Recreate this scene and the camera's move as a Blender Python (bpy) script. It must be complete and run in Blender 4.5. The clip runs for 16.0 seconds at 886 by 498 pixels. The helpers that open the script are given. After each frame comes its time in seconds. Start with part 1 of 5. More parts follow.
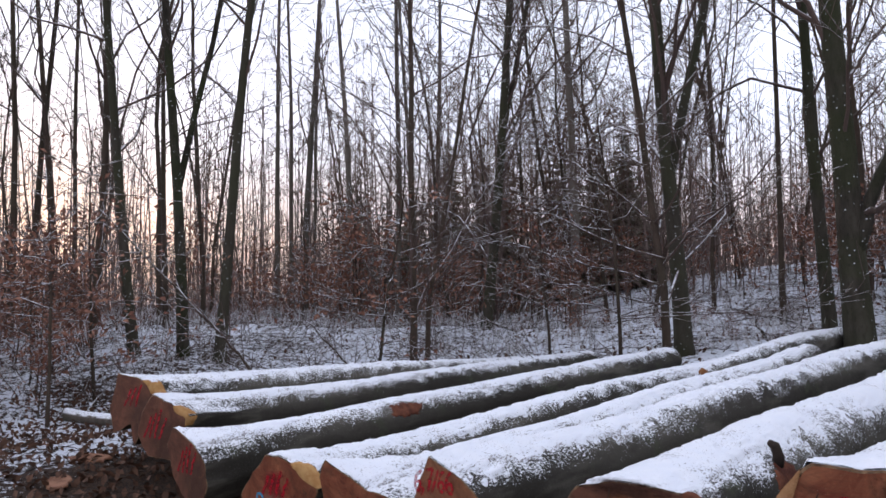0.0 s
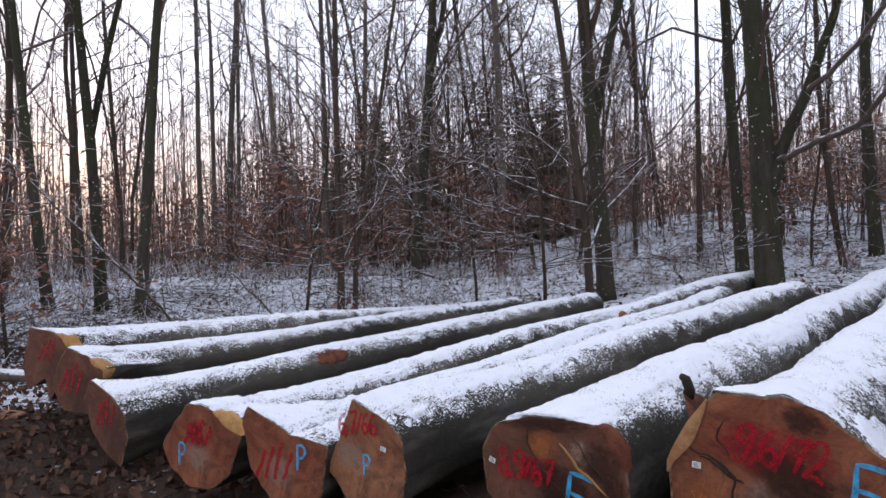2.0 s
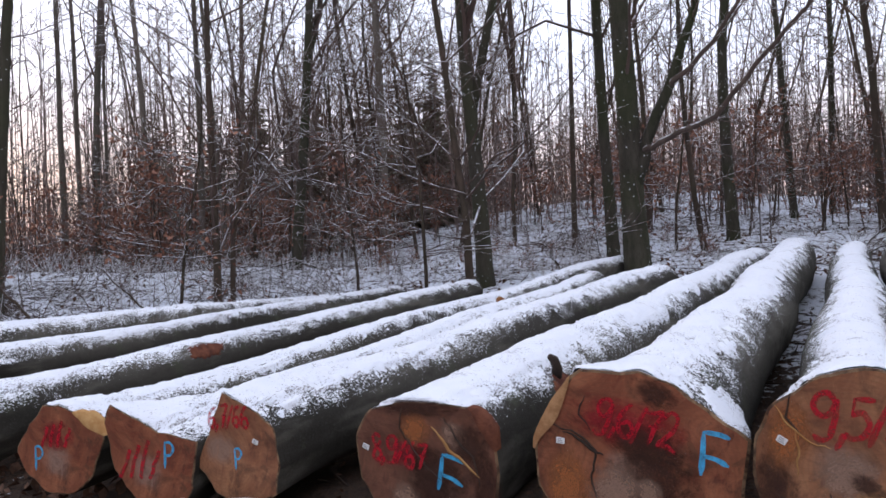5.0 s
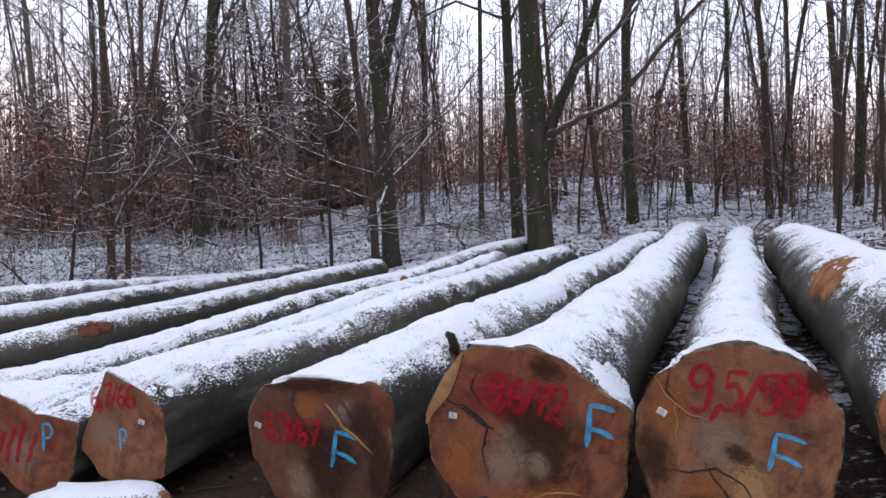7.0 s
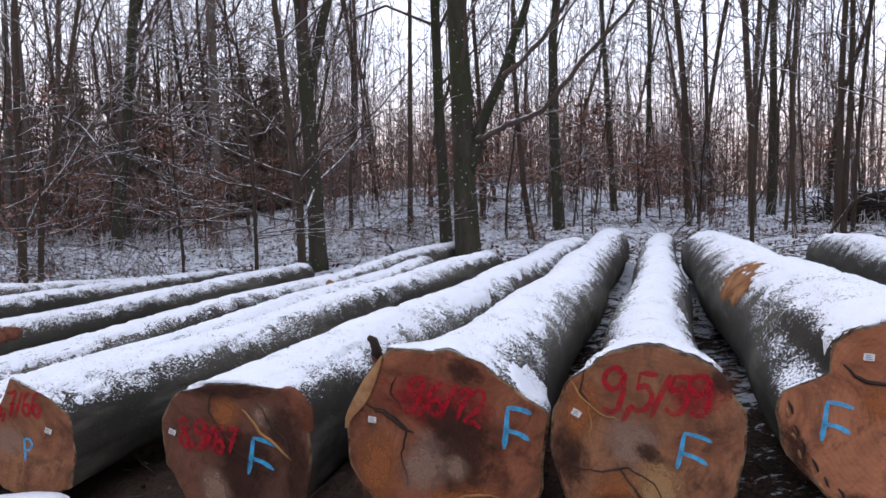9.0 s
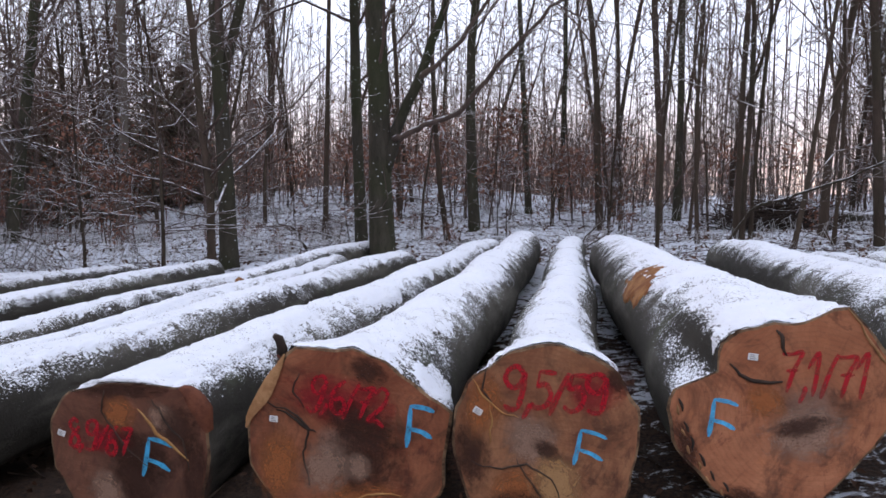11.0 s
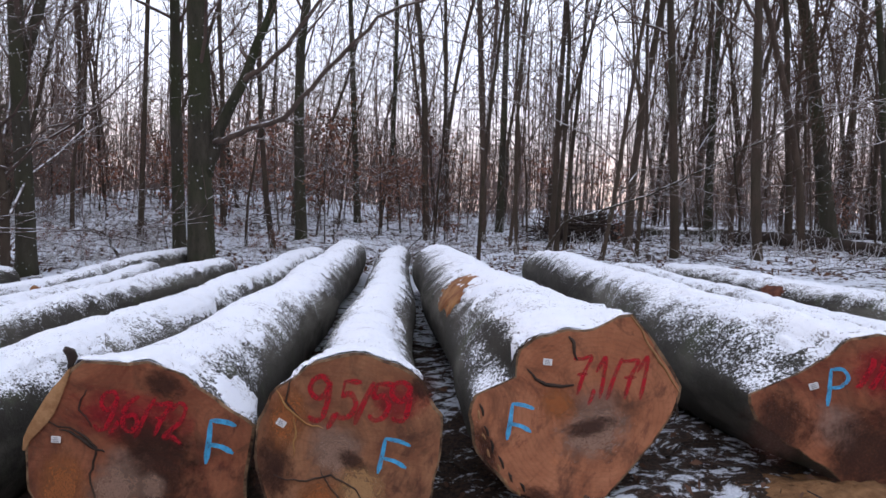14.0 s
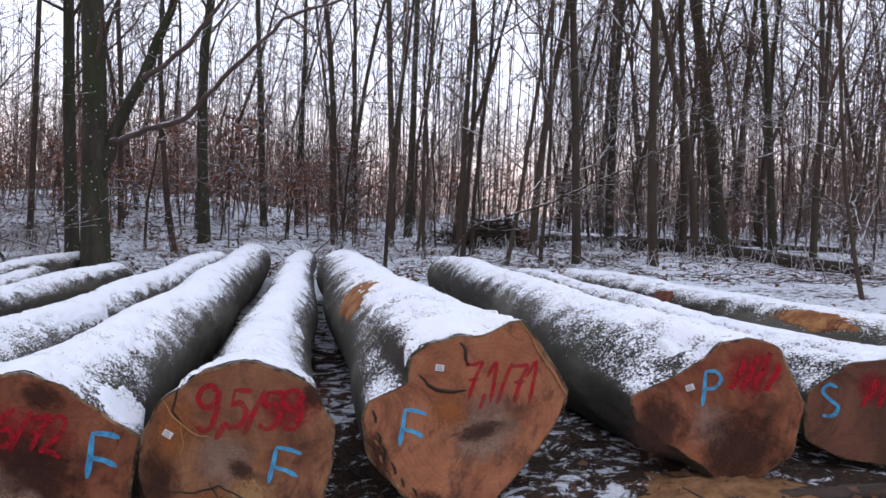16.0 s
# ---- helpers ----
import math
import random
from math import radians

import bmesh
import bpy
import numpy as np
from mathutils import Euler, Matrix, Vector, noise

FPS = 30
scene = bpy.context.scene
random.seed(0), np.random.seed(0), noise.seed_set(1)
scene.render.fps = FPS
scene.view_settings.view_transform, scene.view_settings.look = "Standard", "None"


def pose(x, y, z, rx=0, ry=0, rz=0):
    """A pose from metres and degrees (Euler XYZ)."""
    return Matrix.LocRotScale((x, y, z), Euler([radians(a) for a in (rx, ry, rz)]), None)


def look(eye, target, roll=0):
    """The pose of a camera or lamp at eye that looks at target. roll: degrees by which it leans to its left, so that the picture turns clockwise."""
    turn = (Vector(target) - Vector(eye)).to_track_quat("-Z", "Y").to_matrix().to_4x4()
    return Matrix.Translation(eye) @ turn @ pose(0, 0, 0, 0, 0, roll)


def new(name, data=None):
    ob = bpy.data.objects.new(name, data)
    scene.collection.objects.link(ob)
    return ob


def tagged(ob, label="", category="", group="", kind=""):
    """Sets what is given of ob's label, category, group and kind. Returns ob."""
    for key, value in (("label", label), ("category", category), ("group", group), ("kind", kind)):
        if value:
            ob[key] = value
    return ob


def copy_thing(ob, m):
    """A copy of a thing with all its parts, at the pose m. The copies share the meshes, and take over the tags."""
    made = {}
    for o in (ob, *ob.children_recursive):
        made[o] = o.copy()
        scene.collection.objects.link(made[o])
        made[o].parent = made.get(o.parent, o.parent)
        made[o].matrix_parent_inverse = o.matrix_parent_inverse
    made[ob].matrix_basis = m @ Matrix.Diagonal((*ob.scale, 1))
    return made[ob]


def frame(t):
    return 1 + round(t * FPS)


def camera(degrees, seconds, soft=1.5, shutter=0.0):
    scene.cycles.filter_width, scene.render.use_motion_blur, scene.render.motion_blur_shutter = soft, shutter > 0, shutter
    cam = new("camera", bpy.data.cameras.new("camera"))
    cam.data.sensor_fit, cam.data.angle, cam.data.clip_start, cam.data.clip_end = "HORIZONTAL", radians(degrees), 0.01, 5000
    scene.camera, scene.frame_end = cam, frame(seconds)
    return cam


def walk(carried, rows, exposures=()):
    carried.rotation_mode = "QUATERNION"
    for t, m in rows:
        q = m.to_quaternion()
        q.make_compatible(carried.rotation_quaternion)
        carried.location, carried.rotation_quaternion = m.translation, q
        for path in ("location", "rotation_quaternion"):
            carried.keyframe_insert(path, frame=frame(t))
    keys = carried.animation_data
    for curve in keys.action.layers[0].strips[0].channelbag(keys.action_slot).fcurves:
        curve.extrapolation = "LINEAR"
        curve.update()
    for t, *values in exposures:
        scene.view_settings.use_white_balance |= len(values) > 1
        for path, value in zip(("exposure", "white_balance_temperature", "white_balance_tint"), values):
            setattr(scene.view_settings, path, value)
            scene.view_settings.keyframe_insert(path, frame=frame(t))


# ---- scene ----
cam = camera(59.77, 16.0, 1.6)
PATH = [
    (0.0, look((-0.067, -0.180, 1.360), (-1.512, 1.196, 1.490), -0.72)),
    (0.5, look((-0.069, -0.161, 1.346), (-1.491, 1.242, 1.440), -0.84)),
    (1.0, look((-0.069, -0.142, 1.327), (-1.459, 1.295, 1.379), -1.27)),
    (1.5, look((-0.069, -0.135, 1.312), (-1.430, 1.330, 1.328), -1.26)),
    (2.0, look((-0.056, -0.133, 1.310), (-1.374, 1.371, 1.312), -1.38)),
    (2.5, look((-0.050, -0.125, 1.302), (-1.338, 1.405, 1.297), -1.45)),
    (3.0, look((-0.043, -0.125, 1.299), (-1.289, 1.440, 1.291), -1.83)),
    (3.5, look((-0.034, -0.117, 1.296), (-1.235, 1.481, 1.286), -2.16)),
    (6.0, look((0.015, -0.071, 1.280), (-0.987, 1.659, 1.226), -1.47)),
    (6.5, look((0.023, -0.059, 1.270), (-0.929, 1.699, 1.203), -1.17)),
    (7.0, look((0.039, -0.036, 1.265), (-0.840, 1.758, 1.176), -1.13)),
    (7.5, look((0.044, -0.027, 1.263), (-0.791, 1.788, 1.177), -0.86)),
    (8.0, look((0.057, -0.029, 1.264), (-0.754, 1.797, 1.172), -0.98)),
    (8.5, look((0.067, -0.029, 1.264), (-0.695, 1.818, 1.176), -0.74)),
    (9.0, look((0.081, -0.025, 1.260), (-0.633, 1.842, 1.181), -0.56)),
    (11.5, look((0.140, -0.011, 1.252), (-0.310, 1.936, 1.170), 0.94)),
    (12.0, look((0.157, -0.009, 1.250), (-0.227, 1.952, 1.168), 1.00)),
    (12.5, look((0.173, -0.004, 1.251), (-0.144, 1.970, 1.179), 1.09)),
    (13.0, look((0.190, 0.004, 1.253), (-0.060, 1.988, 1.189), 1.45)),
    (13.5, look((0.205, 0.008, 1.255), (0.059, 2.002, 1.201), 1.85)),
    (14.0, look((0.219, 0.013, 1.255), (0.137, 2.011, 1.209), 1.75)),
    (14.5, look((0.233, 0.011, 1.258), (0.189, 2.010, 1.213), 1.61)),
    (15.0, look((0.257, 0.009, 1.259), (0.276, 2.008, 1.228), 1.65)),
    (15.5, look((0.274, -0.001, 1.264), (0.349, 1.997, 1.235), 1.92)),
    (16.0, look((0.288, -0.017, 1.271), (0.436, 1.977, 1.244), 2.13)),
]
walk(cam, PATH, ((0.0, -0.12), (1.0, -0.08), (2.0, -0.02), (3.5, 0.0), (6.0, 0.06), (9.0, 0.06), (12.0, 0.03), (16.0, 0.03)))

# ---- light ----
SUN_YAW, SUN_UP = 75.5, 4.0
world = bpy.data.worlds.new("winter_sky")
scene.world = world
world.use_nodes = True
wn, wl = world.node_tree.nodes, world.node_tree.links
sky = wn.new("ShaderNodeTexSky")
sky.sky_type, sky.sun_disc = "NISHITA", False
sky.sun_elevation, sky.sun_rotation = radians(SUN_UP), radians(-SUN_YAW)
sky.air_density, sky.dust_density, sky.ozone_density = 1.0, 4.0, 1.0
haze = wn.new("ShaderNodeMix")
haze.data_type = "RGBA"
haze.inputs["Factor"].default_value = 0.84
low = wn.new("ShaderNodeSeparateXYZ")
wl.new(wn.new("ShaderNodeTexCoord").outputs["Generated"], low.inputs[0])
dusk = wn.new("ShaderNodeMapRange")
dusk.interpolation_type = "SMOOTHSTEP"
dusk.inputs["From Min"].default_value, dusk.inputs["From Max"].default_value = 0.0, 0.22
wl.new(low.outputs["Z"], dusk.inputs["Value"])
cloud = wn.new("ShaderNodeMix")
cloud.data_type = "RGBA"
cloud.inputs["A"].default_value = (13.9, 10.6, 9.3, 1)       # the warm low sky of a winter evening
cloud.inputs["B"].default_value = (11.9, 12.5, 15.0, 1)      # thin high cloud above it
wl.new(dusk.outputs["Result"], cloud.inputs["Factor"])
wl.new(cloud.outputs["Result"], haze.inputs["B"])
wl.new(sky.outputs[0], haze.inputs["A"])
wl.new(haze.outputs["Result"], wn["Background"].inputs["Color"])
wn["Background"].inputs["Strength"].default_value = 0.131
sun = new("sun", bpy.data.lights.new("sun", "SUN"))
sun.data.energy, sun.data.angle, sun.data.color = 2.4, radians(2), (1.0, 0.68, 0.42)
sd = Vector((-math.sin(radians(SUN_YAW)) * math.cos(radians(SUN_UP)), math.cos(radians(SUN_YAW)) * math.cos(radians(SUN_UP)), math.sin(radians(SUN_UP))))
sun.matrix_world = look(sd * 60, (0, 0, 0))


# ---- materials ----
class Nodes:
    """A node material with short calls for its nodes."""

    def __init__(self, name, rough=0.8, spec=0.3):
        self.m = bpy.data.materials.new(name)
        self.m.use_nodes = True
        self.t = self.m.node_tree
        self.b = self.t.nodes["Principled BSDF"]
        self.b.inputs["Roughness"].default_value = rough
        self.b.inputs["Specular IOR Level"].default_value = spec
        self.co = self.t.nodes.new("ShaderNodeTexCoord").outputs["Object"]

    def put(self, socket, v):
        if isinstance(v, bpy.types.NodeSocket):
            self.t.links.new(v, socket)
        elif isinstance(v, tuple) and len(v) == 3 and socket.type == "RGBA":
            socket.default_value = (*v, 1)
        else:
            socket.default_value = v

    def scaled(self, s, co=None):
        n = self.t.nodes.new("ShaderNodeMapping")
        n.inputs["Scale"].default_value = s
        self.put(n.inputs["Vector"], co or self.co)
        return n.outputs[0]

    def noise(self, scale, detail=4.0, rough=0.55, co=None, warp=0.0):
        n = self.t.nodes.new("ShaderNodeTexNoise")
        self.put(n.inputs["Vector"], co or self.co)
        n.inputs["Scale"].default_value, n.inputs["Detail"].default_value = scale, detail
        n.inputs["Roughness"].default_value, n.inputs["Distortion"].default_value = rough, warp
        return n.outputs["Fac"]

    def cells(self, scale, co=None, feature="F1"):
        n = self.t.nodes.new("ShaderNodeTexVoronoi")
        n.feature = feature
        self.put(n.inputs["Vector"], co or self.co)
        n.inputs["Scale"].default_value = scale
        return n.outputs["Distance"]

    def ramp(self, v, a, b, c=0.0, d=1.0):
        n = self.t.nodes.new("ShaderNodeMapRange")
        n.interpolation_type = "SMOOTHSTEP"
        for k, x in zip(("Value", "From Min", "From Max", "To Min", "To Max"), (v, a, b, c, d)):
            self.put(n.inputs[k], x)
        return n.outputs[0]

    def mix(self, f, a, b):
        n = self.t.nodes.new("ShaderNodeMix")
        n.data_type = "RGBA"
        self.put(n.inputs["Factor"], f), self.put(n.inputs["A"], a), self.put(n.inputs["B"], b)
        return n.outputs["Result"]

    def math(self, op, a, b=0.0):
        n = self.t.nodes.new("ShaderNodeMath")
        n.operation = op
        self.put(n.inputs[0], a), self.put(n.inputs[1], b)
        return n.outputs[0]

    def up(self):
        g = self.t.nodes.new("ShaderNodeNewGeometry")
        s = self.t.nodes.new("ShaderNodeSeparateXYZ")
        self.put(s.inputs[0], g.outputs["Normal"])
        return s.outputs["Z"]

    def random(self):
        return self.t.nodes.new("ShaderNodeObjectInfo").outputs["Random"]

    def done(self, colour, bump=None, strength=0.4, distance=0.01, rough=None):
        self.put(self.b.inputs["Base Color"], colour)
        if rough is not None:
            self.put(self.b.inputs["Roughness"], rough)
        if bump is not None:
            n = self.t.nodes.new("ShaderNodeBump")
            n.inputs["Strength"].default_value, n.inputs["Distance"].default_value = strength, distance
            self.put(n.inputs["Height"], bump)
            self.put(self.b.inputs["Normal"], n.outputs[0])
        return self.m


SNOW = (0.86, 0.88, 0.93)


def snow_material():
    k = Nodes("snow", 0.65, 0.25)
    fine, grains = k.noise(9, 4), k.noise(160, 3, 0.7)
    thin = k.math("ADD", k.noise(95, 4, 0.7, co=k.scaled((1, 0.55, 1))), k.math("MULTIPLY", k.math("SUBTRACT", k.noise(3.5, 3), 0.5), 0.5))
    steep = k.ramp(k.up(), 0.55, 0.95, 0.10, 0.0)
    litter = k.ramp(k.math("ADD", thin, steep), 0.625, 0.68)
    c = k.mix(k.ramp(fine, 0.3, 0.75), (0.82, 0.85, 0.92), SNOW)
    c = k.mix(k.math("MULTIPLY", litter, 0.82), c, (0.12, 0.10, 0.085))
    return k.done(c, k.math("ADD", grains, k.math("ADD", k.math("MULTIPLY", fine, 1.5), k.math("MULTIPLY", k.noise(36, 4, 0.7, co=k.scaled((1, 0.6, 1))), 1.6))), 0.6, 0.016)


def log_bark_material():
    k = Nodes("beech_log_bark", 0.85, 0.2)
    long = k.scaled((1, 0.35, 1))
    big, mid, fine = k.noise(1.6, 4, co=long), k.noise(11, 5, 0.65), k.noise(75, 4, 0.7)
    c = k.mix(k.ramp(big, 0.35, 0.7), (0.028, 0.025, 0.020), (0.068, 0.062, 0.051))
    c = k.mix(k.ramp(mid, 0.52, 0.72, 0, 0.7), c, (0.034, 0.029, 0.024))
    c = k.mix(k.ramp(k.noise(3.2, 4), 0.55, 0.7, 0, 0.6), c, (0.060, 0.066, 0.040))
    c = k.mix(k.ramp(fine, 0.55, 0.75, 0, 0.4), c, (0.14, 0.134, 0.117))
    c = k.mix(k.ramp(k.noise(2.4, 4, 0.6, co=k.scaled((1.6, 0.4, 1.6))), 0.50, 0.66, 0, 0.55), c, (0.135, 0.125, 0.103))
    dust = k.math("ADD", k.noise(85, 4, 0.75, co=k.scaled((1, 0.6, 1)), warp=0.4), k.math("MULTIPLY", k.math("SUBTRACT", k.up(), 0.72), 0.42))
    dust = k.math("ADD", dust, k.math("MULTIPLY", k.math("SUBTRACT", k.noise(5, 4), 0.5), 0.45))
    lying = k.math("MULTIPLY", k.ramp(dust, 0.50, 0.57), k.ramp(k.up(), 0.05, 0.3))
    c = k.mix(k.math("MULTIPLY", lying, 0.92), c, SNOW)
    return k.done(c, k.math("ADD", k.math("MULTIPLY", mid, 1.5), fine), 0.6, 0.012)


def wood_end_material(name, a, b, heart, spread=0.20, shift=(0, 0)):
    """Sawn end grain: pale or red-brown wood, a dark heart, saw marks and radial cracks."""
    k = Nodes(name, 0.75, 0.25)
    n = k.t.nodes.new("ShaderNodeVectorMath")
    n.operation = "ADD"
    k.put(n.inputs[0], k.co)
    n.inputs[1].default_value = (shift[0], 0, shift[1])
    flat = k.scaled((1, 0, 1), n.outputs[0])
    ln = k.t.nodes.new("ShaderNodeVectorMath")
    ln.operation = "LENGTH"
    k.put(ln.inputs[0], flat)
    wob = k.math("ADD", ln.outputs["Value"], k.math("MULTIPLY", k.math("SUBTRACT", k.noise(5, 4, 0.6), 0.5), 0.22))
    c = k.mix(k.ramp(k.noise(3.5, 5, 0.65, warp=0.8), 0.32, 0.68), a, b)
    c = k.mix(k.math("MULTIPLY", k.ramp(wob, spread * 0.35, spread, 1, 0), 0.85), c, heart)
    c = k.mix(k.math("MULTIPLY", k.ramp(k.noise(7, 4, 0.6, warp=1.2), 0.60, 0.68), 0.55), c, (0.10, 0.045, 0.025))
    rings = k.t.nodes.new("ShaderNodeTexWave")
    rings.wave_type = "RINGS"
    rings.rings_direction = "Y"
    k.put(rings.inputs["Vector"], n.outputs[0])
    rings.inputs["Scale"].default_value, rings.inputs["Distortion"].default_value = 16.0, 3.5
    rings.inputs["Detail"].default_value, rings.inputs["Detail Scale"].default_value = 3.0, 1.2
    c = k.mix(k.math("MULTIPLY", k.ramp(rings.outputs["Fac"], 0.5, 1.0), 0.16), c, (0.13, 0.065, 0.035))
    saw = k.noise(20, 3, 0.6, co=k.scaled((0.6, 1, 1.6)))
    c = k.mix(k.ramp(saw, 0.5, 0.72, 0, 0.10), c, (0.12, 0.06, 0.035))
    deep = k.noise(4.6, 5, 0.7, co=k.scaled((1, 1, 0.7)), warp=2.2)
    c = k.mix(k.ramp(deep, 0.54, 0.70, 0, 0.60), c, (0.055, 0.016, 0.014))
    c = k.mix(k.ramp(deep, 0.28, 0.44, 0.45, 0), c, (1.25 * b[0], 1.1 * b[1], 0.9 * b[2]))
    sep = k.t.nodes.new("ShaderNodeSeparateXYZ")
    k.put(sep.inputs[0], n.outputs[0])
    polar = k.t.nodes.new("ShaderNodeCombineXYZ")
    k.put(polar.inputs[0], k.math("MULTIPLY", k.math("ARCTAN2", sep.outputs["Z"], sep.outputs["X"]), 5.0))
    k.put(polar.inputs[1], k.math("MULTIPLY", ln.outputs["Value"], 2.5))
    rays = k.noise(2.2, 5, 0.7, co=polar.outputs[0])
    c = k.mix(k.ramp(rays, 0.55, 0.72, 0, 0.34), c, tuple(0.38 * v for v in a))
    c = k.mix(k.ramp(rays, 0.30, 0.44, 0.22, 0), c, tuple(1.35 * v for v in b))
    grime = k.ramp(k.noise(2.3, 5, 0.7, warp=1.8), 0.48, 0.66, 0, 0.62)
    c = k.mix(grime, c, (0.060, 0.026, 0.016))
    rim = k.ramp(k.noise(55, 4, 0.7), 0.6, 0.75, 0, 0.35)
    c = k.mix(rim, c, (0.30, 0.17, 0.085))
    return k.done(c, k.math("ADD", saw, k.math("MULTIPLY", k.noise(12, 4), 2.0)), 0.35, 0.008)


def paint_material(name, colour):
    """Spray paint: thin and speckled, the wood showing through."""
    k = Nodes(name, 0.7, 0.2)
    thin = k.ramp(k.math("ADD", k.math("MULTIPLY", k.noise(18, 4, 0.7), 0.6), k.math("MULTIPLY", k.noise(170, 3, 0.7), 0.4)), 0.33, 0.62, 0.30, 0.88)
    k.put(k.b.inputs["Alpha"], thin)
    return k.done(k.mix(k.noise(30, 3), tuple(0.8 * c for c in colour), tuple(1.15 * c for c in colour)), k.noise(90, 3), 0.3, 0.003)


def mist_material(name, colour, most):
    """Overspray and stains: a soft-edged, uneven patch round the part's own origin."""
    k = Nodes(name, 0.75, 0.2)
    ln = k.t.nodes.new("ShaderNodeVectorMath")
    ln.operation = "LENGTH"
    k.put(ln.inputs[0], k.scaled((1, 1, 0)))
    edge = k.math("ADD", ln.outputs["Value"], k.math("MULTIPLY", k.math("SUBTRACT", k.noise(3.2, 4, 0.65), 0.5), 1.3))
    k.put(k.b.inputs["Alpha"], k.math("MULTIPLY", k.ramp(edge, 0.25, 0.95, most, 0.0), k.ramp(k.noise(24, 4, 0.7), 0.25, 0.6, 0.55, 1.0)))
    return k.done(k.mix(k.noise(9, 3), tuple(0.8 * c for c in colour), tuple(1.15 * c for c in colour)), k.noise(40, 3), 0.2, 0.003)


def tree_bark_material(name, a, b, moss, flecks=0.0, cover=(0.40, 0.55)):
    k = Nodes(name, 0.9, 0.15)
    tall = k.scaled((1, 1, 0.25))
    n1, n2, n3 = k.noise(7, 5, 0.65, co=tall), k.noise(0.7, 3), k.noise(40, 4, 0.7, co=tall)
    c = k.mix(k.ramp(n1, 0.35, 0.68), a, b)
    c = k.mix(k.ramp(n2, 0.40, 0.58, 0, 0.8), c, moss)
    c = k.mix(k.ramp(n3, 0.52, 0.7, 0, 0.6), c, tuple(0.4 * v for v in a))
    c = k.mix(k.math("MULTIPLY", k.random(), 0.35), c, tuple(1.6 * v for v in b))
    lying = k.math("MULTIPLY", k.ramp(k.up(), 0.30, 0.62), k.ramp(k.noise(9, 3, 0.7), *cover))
    if flecks:
        dots = k.math("MULTIPLY", k.ramp(k.cells(13), 0.08, 0.17, 1, 0), k.ramp(k.noise(2.3, 2), 0.44, 0.55))
        lying = k.math("MAXIMUM", lying, k.math("MULTIPLY", dots, flecks))
    return k.done(k.mix(k.math("MULTIPLY", lying, 0.9), c, SNOW), k.math("ADD", n1, n3), 0.7, 0.02)


def ground_material():
    k = Nodes("snowy_leaf_litter", 0.85, 0.2)
    a, b, d = k.noise(0.55, 5, 0.6), k.noise(9, 6, 0.75, warp=0.5), k.noise(48, 4, 0.75)
    soil = k.mix(k.ramp(d, 0.35, 0.65), (0.013, 0.009, 0.007), (0.066, 0.038, 0.024))
    soil = k.mix(k.ramp(k.cells(17), 0.05, 0.35, 0.7, 0), soil, (0.085, 0.046, 0.028))
    white = k.mix(k.ramp(d, 0.3, 0.8), (0.62, 0.66, 0.74), SNOW)
    # the road edge in front of the log ends is bare mud; snow holds behind it, thinned between the logs to deepen their
    # shade
    s = k.t.nodes.new("ShaderNodeSeparateXYZ")
    k.put(s.inputs[0], k.co)
    held = k.math("MULTIPLY", k.ramp(s.outputs["Y"], 1.5, 9.5, 0.25, 0.0), k.ramp(k.math("ADD", s.outputs["X"], k.math("MULTIPLY", k.noise(1.3, 3), 2.0)), 0.0, 2.2, 1.0, 0.05))
    held = k.math("MULTIPLY", held, k.ramp(k.math("ADD", s.outputs["X"], k.math("MULTIPLY", k.noise(0.9, 3), 1.5)), -8.6, -7.0, 0.30, 0.85))
    held = k.math("MAXIMUM", held, k.ramp(s.outputs["Y"], 1.6, 3.0, 0.12, 0.0))
    held = k.math("MAXIMUM", held, k.math("MULTIPLY", k.ramp(s.outputs["X"], 0.6, 1.6, 0.03, 0.085), k.ramp(s.outputs["Y"], 2.6, 7.5, 1.0, 0.1)))
    held = k.math("MULTIPLY", held, k.ramp(s.outputs["X"], -8.5, -5.5, 0.50, 1.0))
    cover = k.math("SUBTRACT", k.math("ADD", k.math("MULTIPLY", a, 0.35), k.math("MULTIPLY", b, 0.65)), held)
    cover = k.math("ADD", cover, k.math("MULTIPLY", k.math("SUBTRACT", k.up(), 0.955), 0.75))
    return k.done(k.mix(k.ramp(cover, 0.462, 0.512), soil, white), k.math("ADD", b, k.math("MULTIPLY", d, 0.6)), 0.9, 0.05)


def plain_material(name, a, b, scale=8.0, rough=0.8, bump=0.4):
    k = Nodes(name, rough, 0.2)
    n = k.noise(scale, 5, 0.65)
    c = k.mix(k.ramp(n, 0.35, 0.65), a, b)
    return k.done(k.mix(k.math("MULTIPLY", k.random(), 0.4), c, tuple(0.6 * v for v in a)), k.noise(scale * 6, 3), bump, 0.008)


def leaf_material():
    k = Nodes("dry_beech_leaves", 0.7, 0.2)
    r = k.t.nodes.new("ShaderNodeNewGeometry").outputs["Random Per Island"]
    c = k.mix(r, (0.17, 0.072, 0.048), (0.37, 0.190, 0.130))
    return k.done(k.mix(k.ramp(k.noise(4, 2), 0.4, 0.6), c, (0.10, 0.042, 0.028)), k.noise(60, 2), 0.3, 0.003)


